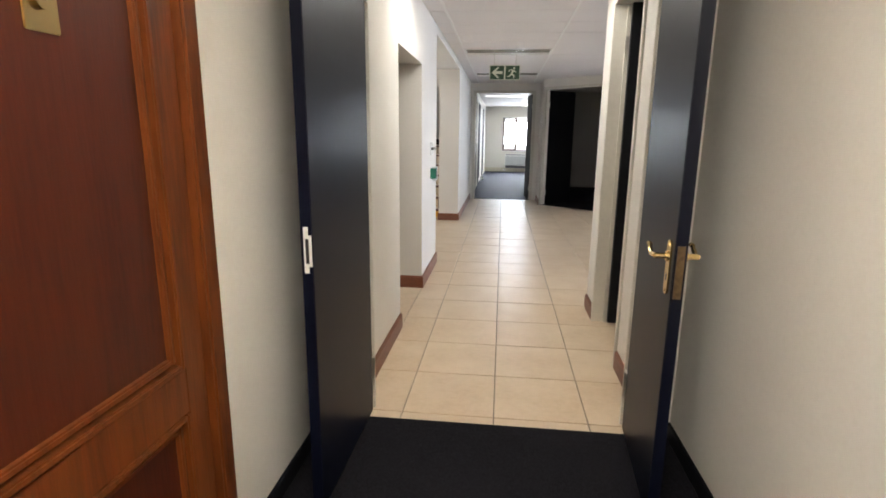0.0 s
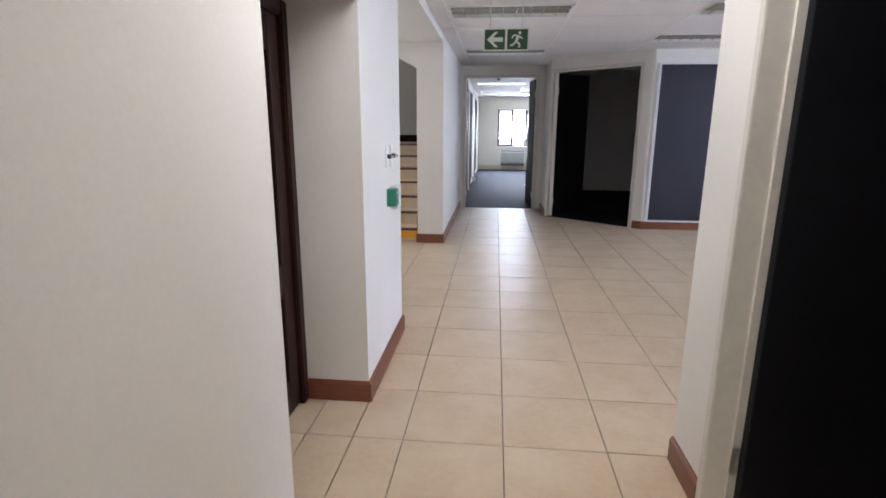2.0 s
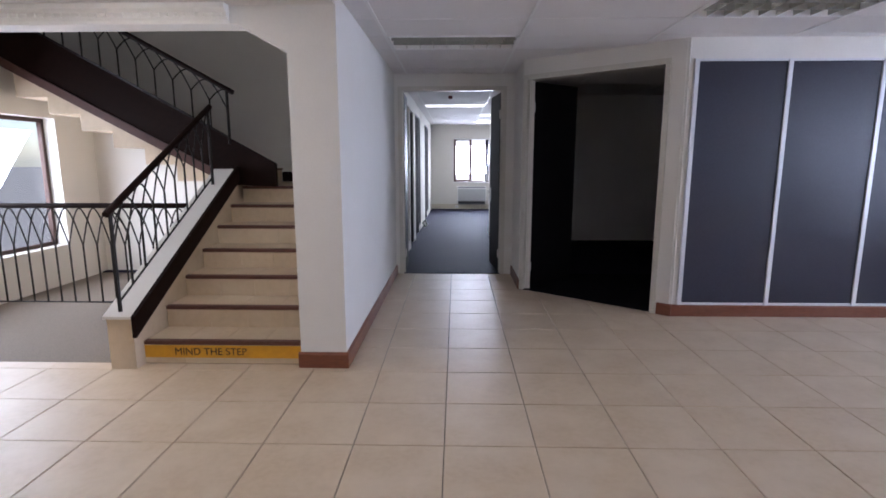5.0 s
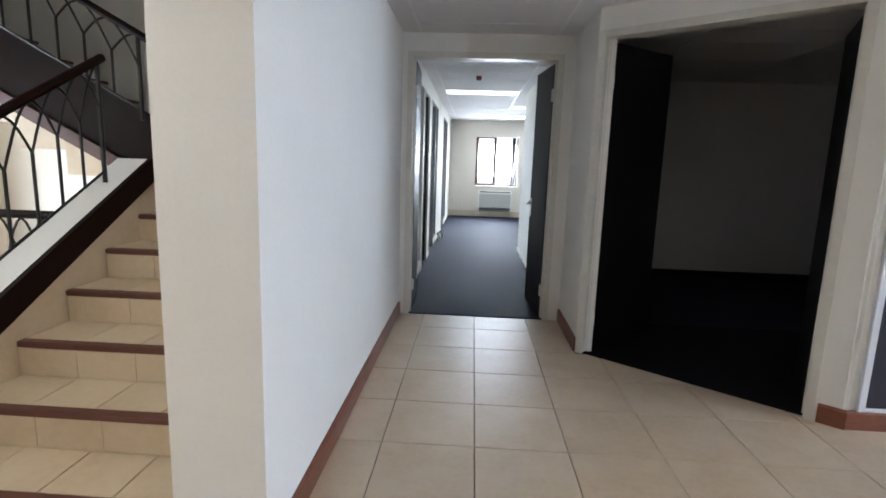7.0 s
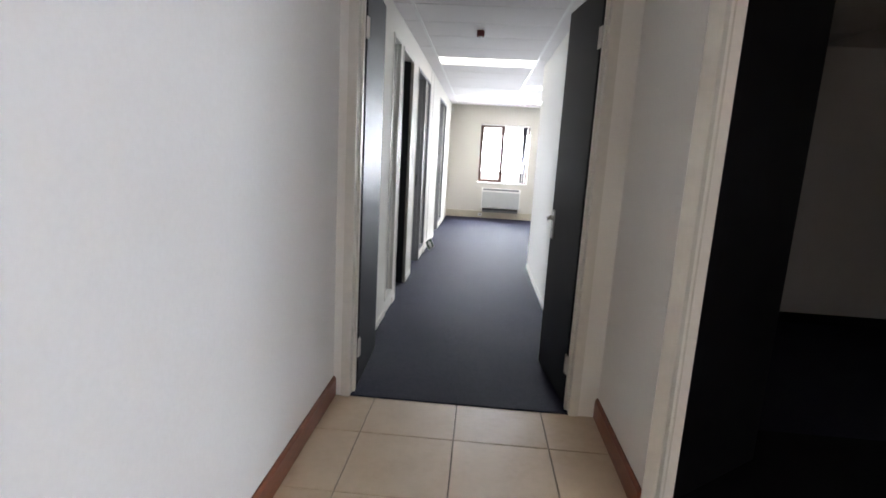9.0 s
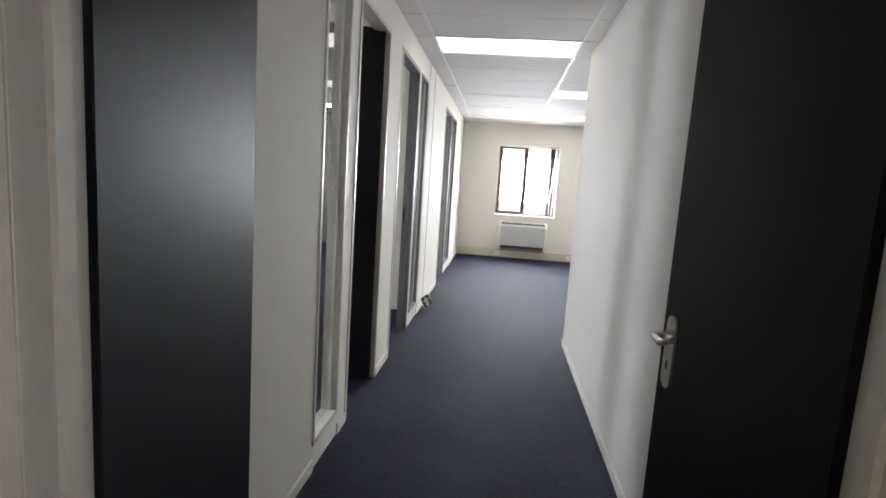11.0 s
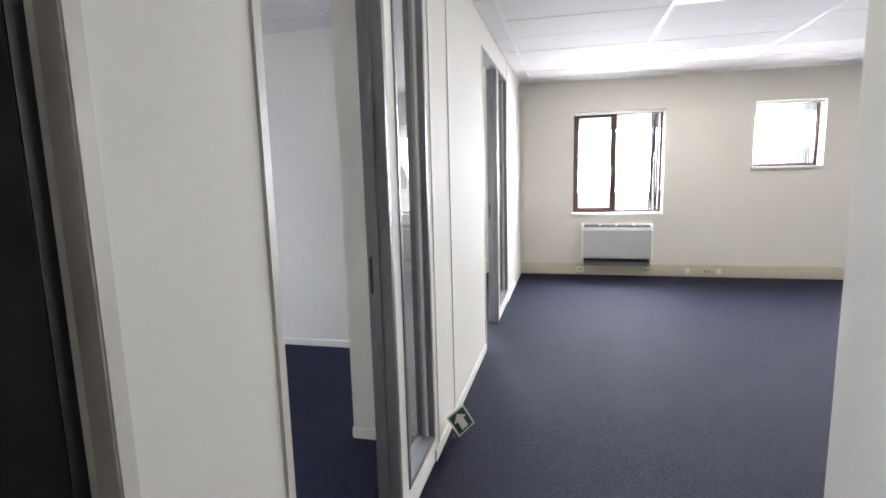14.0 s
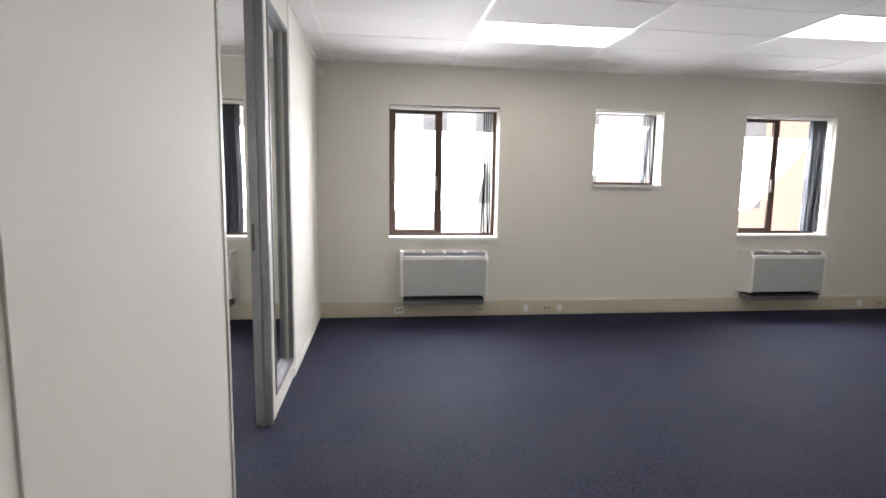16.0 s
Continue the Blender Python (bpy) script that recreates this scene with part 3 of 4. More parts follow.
# side room in the first corridor
frame_around("door_frame_side_room", FRAME, 0.70, 2.01, 0.14, 0.035, place(0.72, 3.795, 0, -90), "cream frame of the side room door")
leaf(0.802, 3.780, -1, 0.70, BLACK, "open black door leaf of the side room", flip=-1)
# first office room
frame_around("door_frame_room", FRAME, 0.57, 2.0, 0.07, 0.03, place(-0.55, 12.44, 0, 90), "cream frame of the first room door", proud=0.005)
leaf(-0.572, 12.998, 200, 0.67, BLACK, "open dark door leaf with a brass handle", handle=BRASS, flip=1, grip=0.90)
for y0, w in ((13.41, 0.64), (15.98, 0.65)):
    frame_around("door_frame_room", GREYPOST, w, 2.0, 0.07, 0.03, place(-0.55, y0, 0, 90), "grey metal frame of a side room doorway", FRAME, 0.005)
    tagged(boxes("strike_plate", BLACKPL, [(-0.615, -0.585, y0 + w - 0.004, y0 + w + 0.001, 0.86, 0.98)]), "black strike plate on the grey door post", "strike plate", "strike plates")


def sidelight(y0, y1, post):
    """A fixed narrow pane beside a doorway."""
    root = empty("sidelight", place(-0.585, y0, 0.11))
    w, h = y1 - y0, HEAD - 0.11
    f = 0.022
    for name, r in (("post", (-0.040, 0.040, 0, f, 0, h)), ("post", (-0.040, 0.040, w - f, w, 0, h)), ("rail", (-0.040, 0.040, f, w - f, 0, f)), ("rail", (-0.040, 0.040, f, w - f, h - f, h))):
        boxes(name, post, [r], root, 0.002)
    boxes("bead", FRAME, [(0.004, 0.014, f, f + 0.012, f, h - f), (0.004, 0.014, w - f - 0.012, w - f, f, h - f)], root)
    pane = boxes("pane", PANE, [(-0.003, 0.003, f, w - f, f, h - f)], root)
    pane.visible_shadow = False
    return tagged(root, "narrow clear glass sidelight beside a doorway", "window", "sidelights")


sidelight(11.97, 12.29, FRAME)
sidelight(14.16, 14.53, GREYPOST)
sidelight(16.74, 17.28, GREYPOST)


def panelled_door(name, at, width, top, stile, label, timber=WOOD, board=None):
    """A framed and panelled wooden door in a wooden frame, facing +x, running along y from 0."""
    root = empty(name, at)
    f = 0.06
    for a, b in ((-f, 0), (width, width + f)):
        boxes("post", timber, [(-0.08, 0.014, a, b, 0, top + f)], root, 0.006)
    boxes("head", timber, [(-0.08, 0.014, 0, width, top, top + f)], root, 0.006)
    for a, b, c, d in ((0.005, stile, 0.01, top - 0.005), (width - stile, width - 0.005, 0.01, top - 0.005), (stile, width - stile, 0.01, 0.16), (stile, width - stile, 0.57, 0.685), (stile, width - stile, top - 0.13, top - 0.005)):
        boxes("rail", timber, [(-0.05, -0.008, a, b, c, d)], root, 0.003)
    for c, d in ((0.16, 0.57), (0.685, top - 0.13)):
        boxes("panel", board or WOOD_DARK, [(-0.042, -0.026, stile, width - stile, c, d)], root)
        for i, g in enumerate((0.0, 0.022)):
            x1 = -0.002 - 0.010 * i
            a, b, c1, d1 = stile + g, width - stile - g, c + g, d - g
            boxes("moulding", timber, [(-0.03, x1, a, a + 0.016, c1, d1), (-0.03, x1, b - 0.016, b, c1, d1), (-0.03, x1, a + 0.016, b - 0.016, c1, c1 + 0.016), (-0.03, x1, a + 0.016, b - 0.016, d1 - 0.016, d1)], root, 0.004)
    return tagged(root, label, "door")


entry = panelled_door("panelled_door", place(-0.66, 0.64), 0.86, 1.97, 0.085, "varnished red-brown panelled wooden door in its frame")
boxes("lock_plate", BRASS, [(-0.026, -0.02, 0.49, 0.56, 1.39, 1.49)], entry, 0.002)
tubes("lock_plate", BRASS, [((-0.02, 0.525, 1.44), (-0.012, 0.525, 1.44), 0.016)], entry, sides=16)
panelled_door("niche_door", place(-0.864, 3.565), 0.78, 1.69, 0.10, "dark brown panelled wooden door, the niche's shade in its colour", WOOD_SHADED, WOOD_SHADED)

# ---- lobby panel wall ----
PANELS = [1.955 + 0.705 * i for i in range(6)]
panel_wall = empty("panel_screen", place(1.955, 9.05, 0.10))
for i in range(5):
    boxes("panel", DARKPANEL, [(0.705 * i + 0.015, 0.705 * (i + 1) - 0.015, -0.010, 0.0, 0.02, 1.925)], panel_wall, 0.001)
for i in range(6):
    boxes("mullion", ALU, [(0.705 * i - 0.018, 0.705 * i + 0.018, -0.022, 0.0, 0, 1.94)], panel_wall, 0.003)
boxes("rail", ALU, [(0.018, 0.705 * 5 - 0.018, -0.018, 0, 0, 0.02)], panel_wall, 0.002)
boxes("rail", ALU, [(0.018, 0.705 * 5 - 0.018, -0.018, 0, 1.922, 1.94)], panel_wall, 0.002)
tagged(panel_wall, "navy board panels between white aluminium mullions on the lobby wall", "panel screen")


# ---- windows ----
def window(x0, x1, z0, z1, casements, blind):
    root = empty("window", place(x0, FAR, z0))
    w, h, y = x1 - x0, z1 - z0, 0.15
    f = 0.03
    for name, r in (("frame", (0, f, y, y + 0.05, 0, h)), ("frame", (w - f, w, y, y + 0.05, 0, h)), ("frame", (f, w - f, y, y + 0.05, 0, f)), ("frame", (f, w - f, y, y + 0.05, h - f, h))):
        boxes(name, WINFRAME, [r], root, 0.003)
    if casements:
        m = w * 0.47
        boxes("mullion", WINFRAME, [(m - 0.02, m + 0.02, y - 0.012, y + 0.05, f, h - f)], root, 0.003)
        boxes("casement", WINFRAME, [(f, f + 0.028, y - 0.012, y, f, h - f), (m - 0.045, m - 0.02, y - 0.012, y, f, h - f), (f + 0.028, m - 0.045, y - 0.012, y, f, f + 0.028), (f + 0.028, m - 0.045, y - 0.012, y, h - f - 0.028, h - f)], root)
        boxes("handle", CHROME, [(m - 0.04, m - 0.022, y - 0.03, y - 0.012, h * 0.36, h * 0.47)], root, 0.003)
        for a, b in ((f, m - 0.02), (m + 0.02, w - f)):
            boxes("pane", GLASS, [(a, b, y + 0.02, y + 0.026, f, h - f)], root).visible_shadow = False
    else:
        boxes("pane", GLASS, [(f, w - f, y + 0.02, y + 0.026, f, h - f)], root).visible_shadow = False
    boxes("sill", WHITE, [(-0.012, w + 0.012, -0.03, y, -0.022, 0.004)], root, 0.004)
    boxes("blind_rail", WHITE, [(0.005, w - 0.005, 0.04, 0.075, h - 0.032, h - 0.004)], root, 0.003)
    rows = bmesh.new()
    for i in range(blind):
        cx = w - 0.075 - 0.020 * i
        vs = []
        for s in range(7):
            zz = 0.03 + (h - 0.07) * s / 6
            wob = 0.010 * math.sin(1.7 * i + s * 0.7) * (1 - s / 6)
            vs.append([rows.verts.new(Vector((cx + dx + wob, 0.03 + dy, zz)) * S) for dx, dy in ((-0.004, 0), (0.022, 0.075), (0.019, 0.077), (-0.007, 0.002))])
        for a, b in zip(vs, vs[1:]):
            for q in range(4):
                rows.faces.new((a[q], a[(q + 1) % 4], b[(q + 1) % 4], b[q]))
        rows.faces.new(vs[0])
        rows.faces.new(vs[-1])
    finish("blind", rows, BLIND, root)
    tubes("cord", WHITE, [((w - 0.025, 0.02, h * 0.25), (w - 0.025, 0.02, h - 0.03), 0.003), ((w - 0.025, 0.02, h * 0.22), (w - 0.025, 0.02, h * 0.28), 0.008)], root)
    return tagged(root, "brown framed window with a bunched dark vertical blind", "window", "office windows")


window(*WINDOWS[0], True, 4)
window(*WINDOWS[1], False, 6)
window(*WINDOWS[2], True, 8)
window(*WINDOWS[3], True, 7)
for wx, (ya, yb, za, zb) in [(LOBBY_X + 0.12, o) for o in LOBBY_WINDOWS] + [(-4.17, o) for o in ROOM_WINDOWS + STAIR_WINDOWS]:
    root = empty("side_window", place(wx, ya, za))
    w, h = yb - ya, zb - za
    boxes("frame", WINFRAME, [(0, 0.05, 0, 0.04, 0, h), (0, 0.05, w - 0.04, w, 0, h), (0, 0.05, 0.04, w - 0.04, 0, 0.04), (0, 0.05, 0.04, w - 0.04, h - 0.04, h), (0, 0.05, w / 2 - 0.02, w / 2 + 0.02, 0.04, h - 0.04)], root, 0.003)
    boxes("pane", GLASS, [(0.02, 0.026, 0.04, w - 0.04, 0.04, h - 0.04)], root).visible_shadow = False
    tagged(root, "brown framed window in a side wall", "window", "side windows")


# ---- heaters and trunking ----
def heater(x0):
    """A wall convector with a slotted top."""
    root = empty("convector_heater", place(x0, FAR, 0.20))
    w, h, d = 0.76, 0.40, 0.19
    prism("body", HEATER, [(-0.002, 0.0), (-d + 0.012, 0.02), (-d, 0.03), (-d, h - 0.06), (-0.16, h - 0.032), (-0.002, h - 0.032)], "x", 0.02, w - 0.02, root)
    for a, b in ((0, 0.02), (w - 0.02, w)):
        prism("end_cap", WHITE, [(-0.002, 0.0), (-d - 0.004, 0.02), (-d - 0.004, h - 0.062), (-0.155, h + 0.004), (-0.002, h + 0.004)], "x", a, b, root)
    rows = []
    for i in range(5):
        xa = 0.02 + (w - 0.04) * i / 4
        rows.append((max(0.02, xa - 0.010), min(w - 0.02, xa + 0.010), -d + 0.01, -0.01, h - 0.005, h + 0.006))
    rows += [(0.02, w - 0.02, -d - 0.003, -d + 0.015, h - 0.06, h - 0.03), (0.02, w - 0.02, -0.03, -0.004, h - 0.005, h + 0.006)]
    boxes("top_grille", WHITE, rows, root, 0.002)
    boxes("slot", GREYPOST, [(0.03, w - 0.03, -0.150, -0.032, h - 0.03, h - 0.001)], root)
    boxes("slot", BLACKPL, [(0.03, w - 0.03, -d + 0.004, -0.02, -0.016, -0.001)], root)
    boxes("bracket", GREYPOST, [(0.03, w - 0.03, -d + 0.02, -0.005, -0.06, -0.018)], root)
    return tagged(root, "grey-white convector heater under the window", "heater", "heaters")


for x in (0.15, 3.41, -2.0):
    heater(x)
trunking = empty("skirting_trunking", place(0, FAR, 0.004))
boxes("body", TRUNK, [(-0.54, 5.49, -0.03, -0.001, 0, 0.135)], trunking, 0.004)
boxes("cover", TRUNK, [(-0.54, 5.49, -0.034, -0.0305, 0.012, 0.055), (-0.54, 5.49, -0.034, -0.0305, 0.062, 0.122)], trunking, 0.001)
boxes("body", TRUNK, [(-3.99, -0.66, -0.03, -0.001, 0, 0.135)], trunking, 0.004)
tagged(trunking, "cream cable trunking along the foot of the window wall", "trunking")


def socket(x, w, mat, dark):
    root = empty("wall_socket", place(x, FAR - 0.034, 0.035))
    boxes("plate", mat, [(0, w, -0.010, 0, 0, 0.065)], root, 0.003)
    if dark:
        boxes("pin_hole", BLACKPL, [(w * 0.25, w * 0.42, -0.0115, -0.0098, 0.028, 0.042), (w * 0.58, w * 0.75, -0.0115, -0.0098, 0.028, 0.042)], root)
    return tagged(root, "small socket outlet on the cable trunking", "socket", "sockets")


for x, w, m, dk in ((0.10, 0.085, WHITE, True), (0.83, 0.09, TRUNK, True), (1.28, 0.045, WHITE, False), (1.45, 0.10, TRUNK, True), (1.60, 0.045, WHITE, False), (4.7, 0.05, WHITE, False), (4.9, 0.1, TRUNK, True)):
    socket(x, w, m, dk)
tagged(boxes("alarm_sensor", WHITE, [(-0.545, -0.50, FAR - 0.05, FAR - 0.002, 2.06, 2.13)], bevel=0.006), "small white alarm sensor in the ceiling corner", "sensor")
det = empty("smoke_detector", place(0.03, 12.6, H))
boxes("base", RED, [(-0.03, 0.03, -0.03, 0.03, -0.045, 0)], det, 0.004)
tubes("lens", CHROME, [((0, 0, -0.055), (0, 0, -0.045), 0.014)], det, sides=12)
tagged(det, "small dark red detector box on the ceiling", "detector")

# thin joint strips on the partition
for y in (14.60, 14.935, 17.33):
    strip = boxes("joint_strip", PARTITION, [(-0.5495, -0.5455, y - 0.007, y + 0.007, 0.056, H)], bevel=0.001)
    boxes("groove", DARKGAP, [(-0.5495, -0.5485, y + 0.0072, y + 0.0105, 0.056, H)], strip)
    tagged(strip, "painted cover strip on the partition", "trim", kind="structure")
tagged(boxes("joint_strip", PARTITION, [(-0.34, -0.33, FAR - 0.004, FAR - 0.0005, 0.14, H)]), "painted cover strip on the window wall", "trim", kind="structure")

# ---- exit sign ----
exit_sign = empty("exit_sign", place(-0.11, 6.46, 1.84))
boxes("board", SIGNWHITE, [(0, 0.34, 0, 0.012, 0, 0.16)], exit_sign, 0.001)
for a in (0.008, 0.178):
    boxes("panel", SIGNGREEN, [(a, a + 0.154, -0.003, -0.0002, 0.008, 0.152)], exit_sign)
prism("arrow", SIGNWHITE, [(0.025, 0.08), (0.085, 0.135), (0.108, 0.135), (0.070, 0.095), (0.145, 0.095), (0.145, 0.065), (0.070, 0.065), (0.108, 0.025), (0.085, 0.025)], "y", -0.0055, -0.0032, exit_sign)
bm = bmesh.new()
for (ax, az), (bx, bz), r in (((0.262, 0.105), (0.246, 0.066), 0.011), ((0.246, 0.066), (0.275, 0.045), 0.007), ((0.275, 0.045), (0.268, 0.022), 0.006), ((0.246, 0.066), (0.222, 0.040), 0.007), ((0.222, 0.040), (0.200, 0.038), 0.006), ((0.262, 0.105), (0.295, 0.085), 0.005), ((0.262, 0.105), (0.228, 0.112), 0.005), ((0.228, 0.112), (0.214, 0.088), 0.005)):
    d = Vector((bx - ax, bz - az)).normalized()
    n = Vector((-d.y, d.x)) * r
    vs = [bm.verts.new(Vector((u, w, v)) * S) for w in (-0.0055, -0.0032) for u, v in ((ax + n.x, az + n.y), (bx + n.x, bz + n.y), (bx - n.x, bz - n.y), (ax - n.x, az - n.y))]
    bm.faces.new(vs[:4]), bm.faces.new(vs[4:])
    for q in range(4):
        bm.faces.new((vs[q], vs[(q + 1) % 4], vs[4 + (q + 1) % 4], vs[4 + q]))
finish("pictogram", bm, SIGNWHITE, exit_sign)
tubes("pictogram", SIGNWHITE, [((0.272, -0.0055, 0.126), (0.272, -0.0032, 0.126), 0.011)], exit_sign, sides=14)
for x in (0.05, 0.29):
    tubes("rod", CHROME, [((x, 0.006, 0.16), (x, 0.006, 0.36), 0.003)], exit_sign)
tagged(exit_sign, "hanging green and cream exit sign with arrow and pictogram", "sign")

# ---- key switches and call point ----
for y in (4.915, 5.025):
    ks = empty("key_switch", place(-0.56, y, 1.115))
    boxes("plate", WHITE, [(0, 0.006, -0.033, 0.033, -0.057, 0.057)], ks, 0.002)
    tubes("barrel", BLACKPL, [((0.006, 0, 0), (0.025, 0, 0), 0.012)], ks, sides=14)
    boxes("key", CHROME, [(0.025, 0.040, -0.001, 0.001, -0.008, 0.006)], ks)
    for z in (-0.036, 0.036):
        tubes("screw", CHROME, [((0.005, 0, z), (0.0075, 0, z), 0.003)], ks)
    tagged(ks, "white switch plate with a black key barrel", "switch", "key switches")
cp = empty("call_point", place(-0.56, 4.90, 0.855))
prism("body", GREENPL, [(0, 0), (0.046, 0.0), (0.050, 0.008), (0.050, 0.078), (0.046, 0.090), (0, 0.090)], "y", 0, 0.073, cp)
boxes("window", BLACKPL, [(0.050, 0.052, 0.018, 0.064, 0.026, 0.056)], cp)
for r in [(0.0495, 0.0510, 0.034, 0.045, 0.064, 0.074), (0.0495, 0.0510, 0.049, 0.057, 0.064, 0.074)] + [(0.0515, 0.0528, 0.028, 0.057, z, z + 0.003) for z in (0.031, 0.038, 0.045)]:
    boxes("label_bar", WHITE, [r], cp)
tagged(cp, "green emergency break glass call point on the wall", "call point")
tagged(boxes("junction_box", WHITE, [(-0.559, -0.518, 4.976, 5.09, 0.83, 0.955)], bevel=0.004), "white plastic junction box beside the call point", "junction box")

# ---- fallen direction sign ----
fs = empty("fallen_sign", pose(S * -0.482, S * 14.76, S * 0.083, 0, 0, -50) @ pose(0, 0, 0, 30, 0, 0))
boxes("board", WHITE, [(-0.004, 0, -0.05, 0.05, -0.062, 0.062)], fs)
boxes("panel", SIGNGREEN, [(0.0002, 0.001, -0.042, 0.042, -0.054, 0.054)], fs)
prism("arrow", WHITE, [(0.0, 0.046), (0.036, 0.008), (0.018, 0.008), (0.018, -0.044), (-0.018, -0.044), (-0.018, 0.008), (-0.036, 0.008)], "x", 0.0012, 0.002, fs)
tagged(fs, "small arrow sign leaning against the partition foot", "sign")

# ---- stairs ----
RISE, RUN, Y0 = 0.149, 0.28, 7.95
SX0, SX1 = -1.86, -0.845
stairs = empty("staircase", place(0, Y0, 0))
for i in range(7):
    d = 1.10 if i == 6 else RUN
    boxes("step", STEPTILE, [(SX0, SX1 - 0.002, RUN * i, RUN * i + d, 0.001, RISE * (i + 1) - 0.018)], stairs)
    boxes("tread", STEPTILE, [(SX0 + (SX1 - SX0) * q / 4 + 0.002, SX0 + (SX1 - SX0) * (q + 1) / 4 - 0.002, RUN * i + 0.035, RUN * i + d, RISE * (i + 1) - 0.018, RISE * (i + 1)) for q in range(4)], stairs, 0.001)
    boxes("nosing", NOSING, [(SX0, SX1 - 0.002, RUN * i - 0.012, RUN * i + 0.034, RISE * (i + 1) - 0.024, RISE * (i + 1) + 0.002)], stairs, 0.004)
    boxes("riser", STEPTILE, [(SX0 + (SX1 - SX0) * q / 4 + 0.002 + 0.05 * (i % 2), SX0 + (SX1 - SX0) * (q + 1) / 4 - 0.002 + 0.05 * (i % 2) * (q < 3), RUN * i - 0.006, RUN * i, 0.003 + RISE * i, RISE * (i + 1) - 0.026) for q in range(4)], stairs)
top = RISE * 7
k = RISE / RUN
prism("stringer", STEPTILE, [(-0.10, 0), (1.68, 0), (1.68, top + 0.16), (1.50, 0.385 + 1.50 * k), (-0.10, 0.385 - 0.10 * k)], "x", SX0 - 0.16, SX0, stairs)
prism("coping", PAINT, [(-0.12, 0.387 - 0.12 * k), (1.50, 0.387 + 1.50 * k), (1.50, 0.405 + 1.50 * k), (-0.12, 0.405 - 0.12 * k)], "x", SX0 - 0.17, SX0 + 0.004, stairs)
prism("trim", STRINGER, [(-0.12, 0.27 - 0.12 * k), (1.62, 0.27 + 1.62 * k), (1.62, 0.405 + 1.62 * k), (-0.12, 0.405 - 0.12 * k)], "x", SX0 + 0.005, SX0 + 0.03, stairs)
boxes("baseboard", STRINGER, [(SX0 + 0.01, SX1 - 0.018, 2.775, 2.79, top, top + 0.11), (SX1 - 0.016, SX1 - 0.002, 1.70, 2.775, top, top + 0.11)], stairs)
prism("trim", STRINGER, [(0.0, 0.16), (1.70, 0.16 + 1.70 * k), (1.70, 0.27 + 1.70 * k), (0.0, 0.27)], "x", SX1 - 0.014, SX1 - 0.002, stairs)
# second flight, turning off the landing towards the west wall
for i in range(7):
    xa = SX0 - RUN * i
    boxes("step", STEPTILE, [(xa - RUN, xa, 1.60, 2.79, top + RISE * i - 0.10, top + RISE * (i + 1))], stairs)
    boxes("nosing", NOSING, [(xa - 0.034, xa + 0.012, 1.60, 2.79, top + RISE * (i + 1) - 0.02, top + RISE * (i + 1) + 0.002)], stairs, 0.004)
prism("soffit", SOFFIT, [(-1.92, 1.06), (-3.98, 1.06 + 2.06 * 0.53), (-3.98, 1.16 + 2.06 * 0.53), (-1.92, 1.04 + 0.10)], "y", 1.601, 2.79, stairs)
prism("stringer", STRINGER, [(-1.50, 1.25), (-3.98, 1.25 + 2.48 * 0.55), (-3.98, 1.06 + 2.06 * 0.53), (-1.92, 1.06), (-1.50, 1.045)], "y", 1.55, 1.60, stairs)
prism("trim", SOFFIT, [(-1.92, 1.055), (-3.98, 1.055 + 2.06 * 0.53), (-3.98, 1.135 + 2.06 * 0.53), (-1.92, 1.135)], "y", 1.535, 1.549, stairs)
boxes("step_marking", YELLOW, [(SX0 + 0.002, SX1 - 0.004, -0.009, -0.0062, 0.040, 0.122)], stairs)
tagged(stairs, "tiled staircase with brown nosings and a yellow painted first riser", "staircase")
cu = bpy.data.curves.new("step_lettering", "FONT")
cu.materials.append(LETTER)
cu.body, cu.size, cu.extrude, cu.align_x = "MIND THE STEP", S * 0.066, 0.001, "CENTER"
txt = new("step_lettering", cu)
txt.matrix_basis = pose(S * -1.435, S * (Y0 - 0.0105), S * 0.060, 90, 0, 0)
tagged(txt, "black words painted on the yellow riser", "lettering")


def balustrade(name, p, q, height, label, n):
    """Iron bars with crossing pointed arches under a round wooden rail, from p to q (x, y, z at the foot)."""
    p, q = Vector(p), Vector(q)
    root = empty(name)
    up = Vector((0, 0, 1))
    tubes("handrail", STRINGER, [(p + up * height - (q - p) * 0.03, q + up * height + (q - p) * 0.03, 0.022)], root, sides=10)
    rows = [(p + up * 0.06, q + up * 0.06, 0.007)]
    pts = [p + (q - p) * i / n for i in range(n + 1)]
    for i, c in enumerate(pts):
        rows.append((c + up * (0.06 if 0 < i < n else 0.0), c + up * (height * 0.62 if 0 < i < n else height), 0.008 if 0 < i < n else 0.013))
    for i, c in enumerate(pts):
        for s in (-1, 1):
            last = None
            for a in range(6):
                u = a / 5
                j = i + s * u * 1.0
                if not 0 <= j <= n:
                    break
                c2 = p + (q - p) * (j / n) + up * (height * (0.62 + 0.36 * math.sin(u * math.pi / 2 * 0.95)))
                if last is not None:
                    rows.append((last, c2, 0.006))
                last = c2
    tubes("baluster", IRON, rows, root, sides=6)
    return tagged(root, label, "balustrade", "stair balustrades")


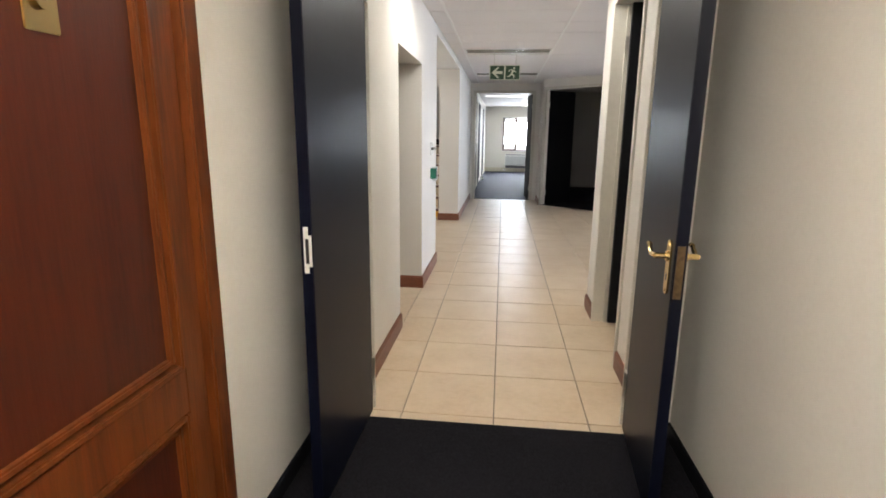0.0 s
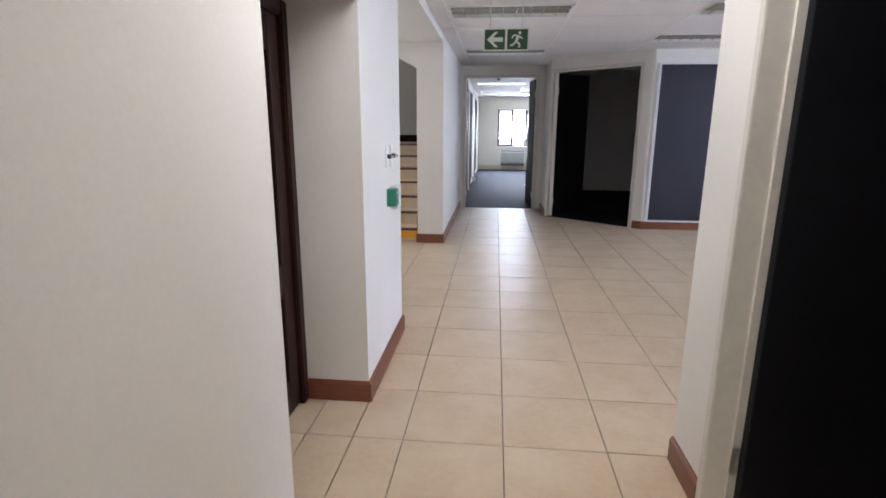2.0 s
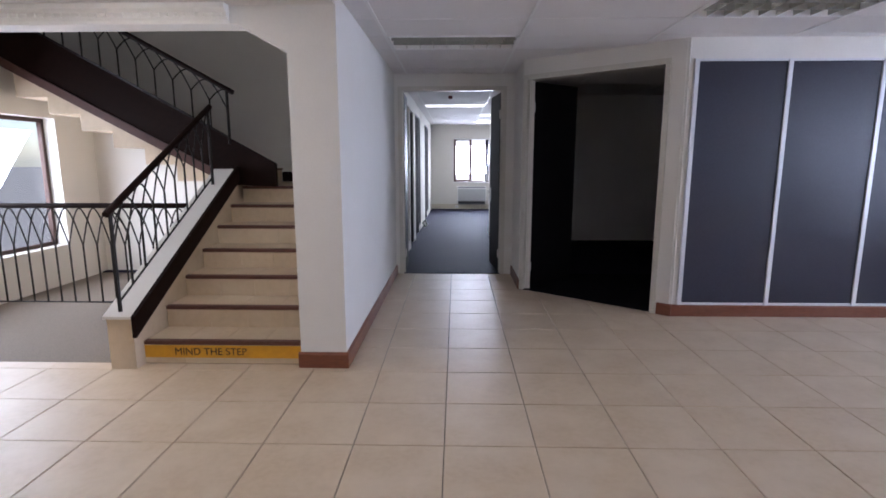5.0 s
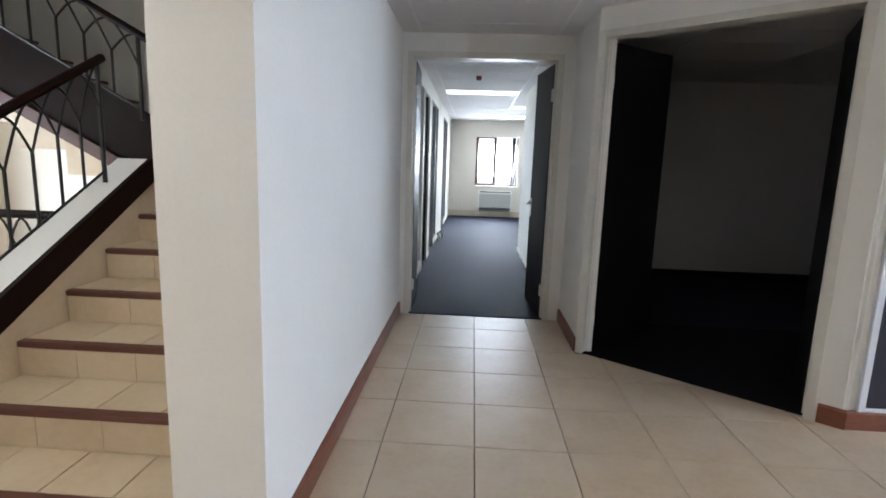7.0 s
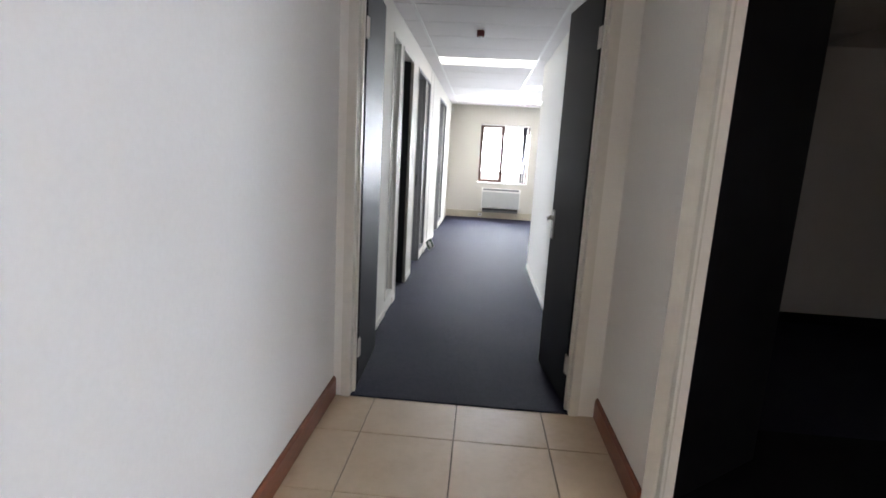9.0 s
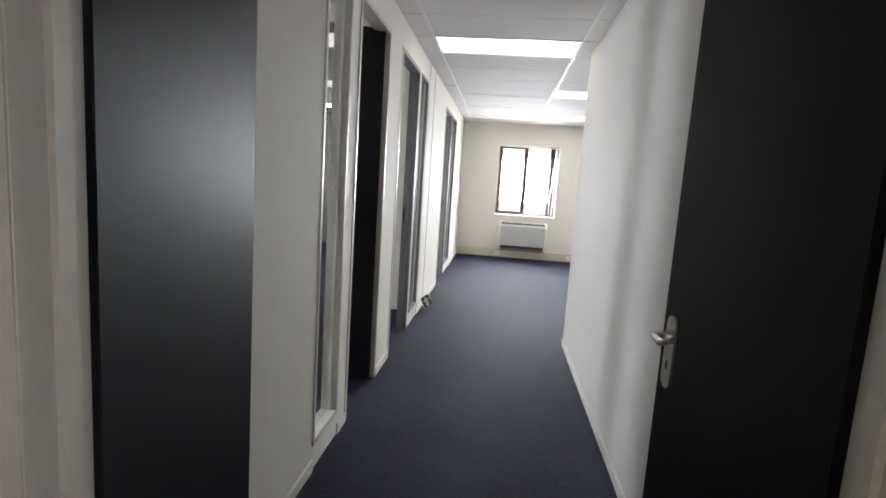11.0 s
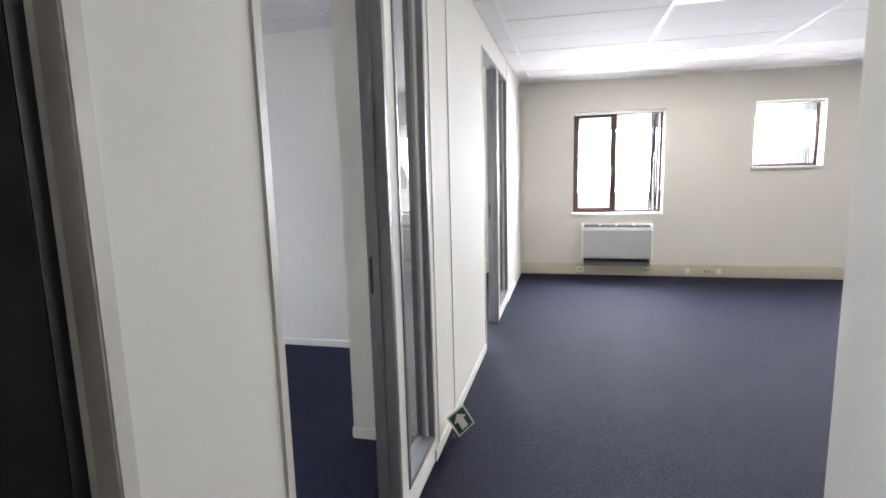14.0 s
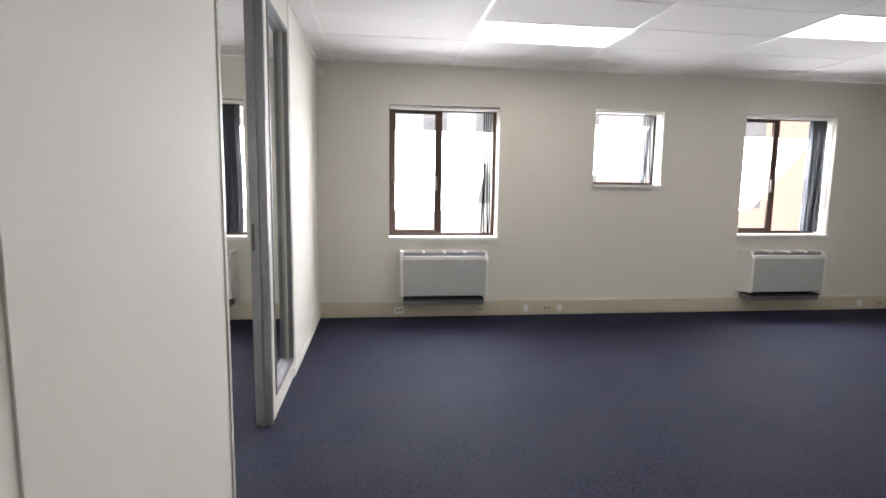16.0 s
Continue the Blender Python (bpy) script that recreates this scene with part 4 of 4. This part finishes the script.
balustrade("balustrade", (SX0 - 0.08, Y0 - 0.08, 0.405 - 0.08 * k), (SX0 - 0.08, Y0 + 1.26, 0.405 + 1.26 * k), 0.62, "black iron balustrade of the first stair flight", 9)
balustrade("balustrade", (-1.885, Y0 + 1.525, 1.42), (-3.75, Y0 + 1.525, 1.42 + 1.865 * 0.55), 0.47, "black iron balustrade of the upper stair flight", 12)
balustrade("balustrade", (-3.95, 9.05, 0.03), (-2.05, 9.05, 0.03), 0.88, "black iron balustrade along the stair well", 16)
cor = empty("cornice", place(0, 7.9, 2.03))
prism("moulding", PAINT, [(0.0, 0.0), (-0.012, 0.0), (-0.016, 0.018), (-0.034, 0.03), (-0.04, 0.055), (-0.065, 0.072), (-0.07, 0.099), (0, 0.099)], "x", -4.0, -1.16, cor)
boxes("dentil", PAINT, [(-1.185 - 0.05 * i, -1.21 - 0.05 * i, -0.048, -0.034, 0.034, 0.052) for i in range(50)], cor)
tagged(cor, "white moulded plaster cornice on the stair beam", "cornice", kind="structure")

# ---- outside ----
for fx, fy, w, hgt, mat in ((-12, 36, 24, 11, FACADE), (13.3, 33, 3.4, 8, FACADE_RED), (18, 38, 14, 11, FACADE)):
    bld = empty("neighbour_building", place(fx, fy, -3.2))
    boxes("wall", mat, [(0, w, 0, 6, 0, hgt)], bld)
    boxes("roof", GREYPOST, [(-0.2, w + 0.2, -0.2, 6.2, hgt, hgt + 0.25)], bld)
    n = int(w // 2.2)
    for r in range(3):
        for i in range(n):
            boxes("window", OUTGLASS, [(0.6 + 2.2 * i, 1.6 + 2.2 * i, -0.03, 0.0, 1.0 + 2.7 * r, 2.3 + 2.7 * r)], bld)
    tagged(bld, "pale neighbouring building with small dark windows", "building")

# ---- floor tiles ----
TS, TX, TY, GAP = 0.414, 0.066, 6.601, 0.0025
ROW = [TY + TS * n for n in (-6, -3, 3, 6, 8)]
AREAS = [(-0.56, 0.9, 2.40, ROW[0]), (-0.9, -0.56, 3.5, 4.41), (-0.56, LOBBY_X, ROW[0], ROW[1]), (-4.0, -0.56, 5.30, ROW[1]), (-4.0, LOBBY_X, ROW[1], ROW[2]),
         (-4.0, -0.56, ROW[2], 7.95), (-0.56, LOBBY_X, ROW[2], ROW[3]), (-0.56, 1.9, ROW[3], ROW[4]), (-0.56, 0.75, ROW[4], 10.655)]
CELLS = []
for ax0, ax1, ay0, ay1 in AREAS:
    for i in range(math.floor((ax0 - TX) / TS), math.ceil((ax1 - TX) / TS)):
        for j in range(math.floor((ay0 - TY) / TS), math.ceil((ay1 - TY) / TS)):
            a, b = max(ax0, TX + i * TS), min(ax1, TX + (i + 1) * TS)
            c, d = max(ay0, TY + j * TS), min(ay1, TY + (j + 1) * TS)
            if b - a > 0.02 and d - c > 0.02:
                CELLS.append((a, b, c, d))
CELLS.sort(key=lambda r: abs((r[0] + r[1]) / 2))
tile_floor = bpy.data.objects["subfloor"]
TILE_MESH = {}


def add_tile(bm, w, d, cx=0.0, cy=0.0, z=0.0):
    w, d, c = S * (w / 2 - GAP), S * (d / 2 - GAP), S * 0.0022
    rings = [[bm.verts.new((S * cx + sx * (w - i), S * cy + sy * (d - i), S * z + zz)) for sx, sy in ((-1, -1), (1, -1), (1, 1), (-1, 1))] for i, zz in ((0, -0.012), (0, -c * 0.7), (c, 0.0))]
    for lo, hi in zip(rings, rings[1:]):
        for k2 in range(4):
            bm.faces.new((lo[k2], lo[(k2 + 1) % 4], hi[(k2 + 1) % 4], hi[k2]))
    bm.faces.new(rings[-1])


rng = random.Random(4)
rest = bmesh.new()
for count, (a, b, c, d) in enumerate(CELLS):
    w, dd, z = round(b - a, 4), round(d - c, 4), rng.uniform(-0.0006, 0.0004)
    if count >= 300:
        add_tile(rest, w, dd, (a + b) / 2, (c + d) / 2, z)
        continue
    if (w, dd) not in TILE_MESH:
        bm = bmesh.new()
        add_tile(bm, w, dd)
        me = bpy.data.meshes.new("tile")
        bm.to_mesh(me)
        bm.free()
        me.materials.append(TILE)
        TILE_MESH[(w, dd)] = me
    ob = new("tile", TILE_MESH[(w, dd)])
    ob.parent = tile_floor
    ob.location = (S * (a + b) / 2, S * (c + d) / 2, S * z)
if len(CELLS) > 300:
    tagged(finish("tile_field", rest, TILE, tile_floor), "beige ceramic floor tiles further off", kind="stuff")
else:
    rest.free()
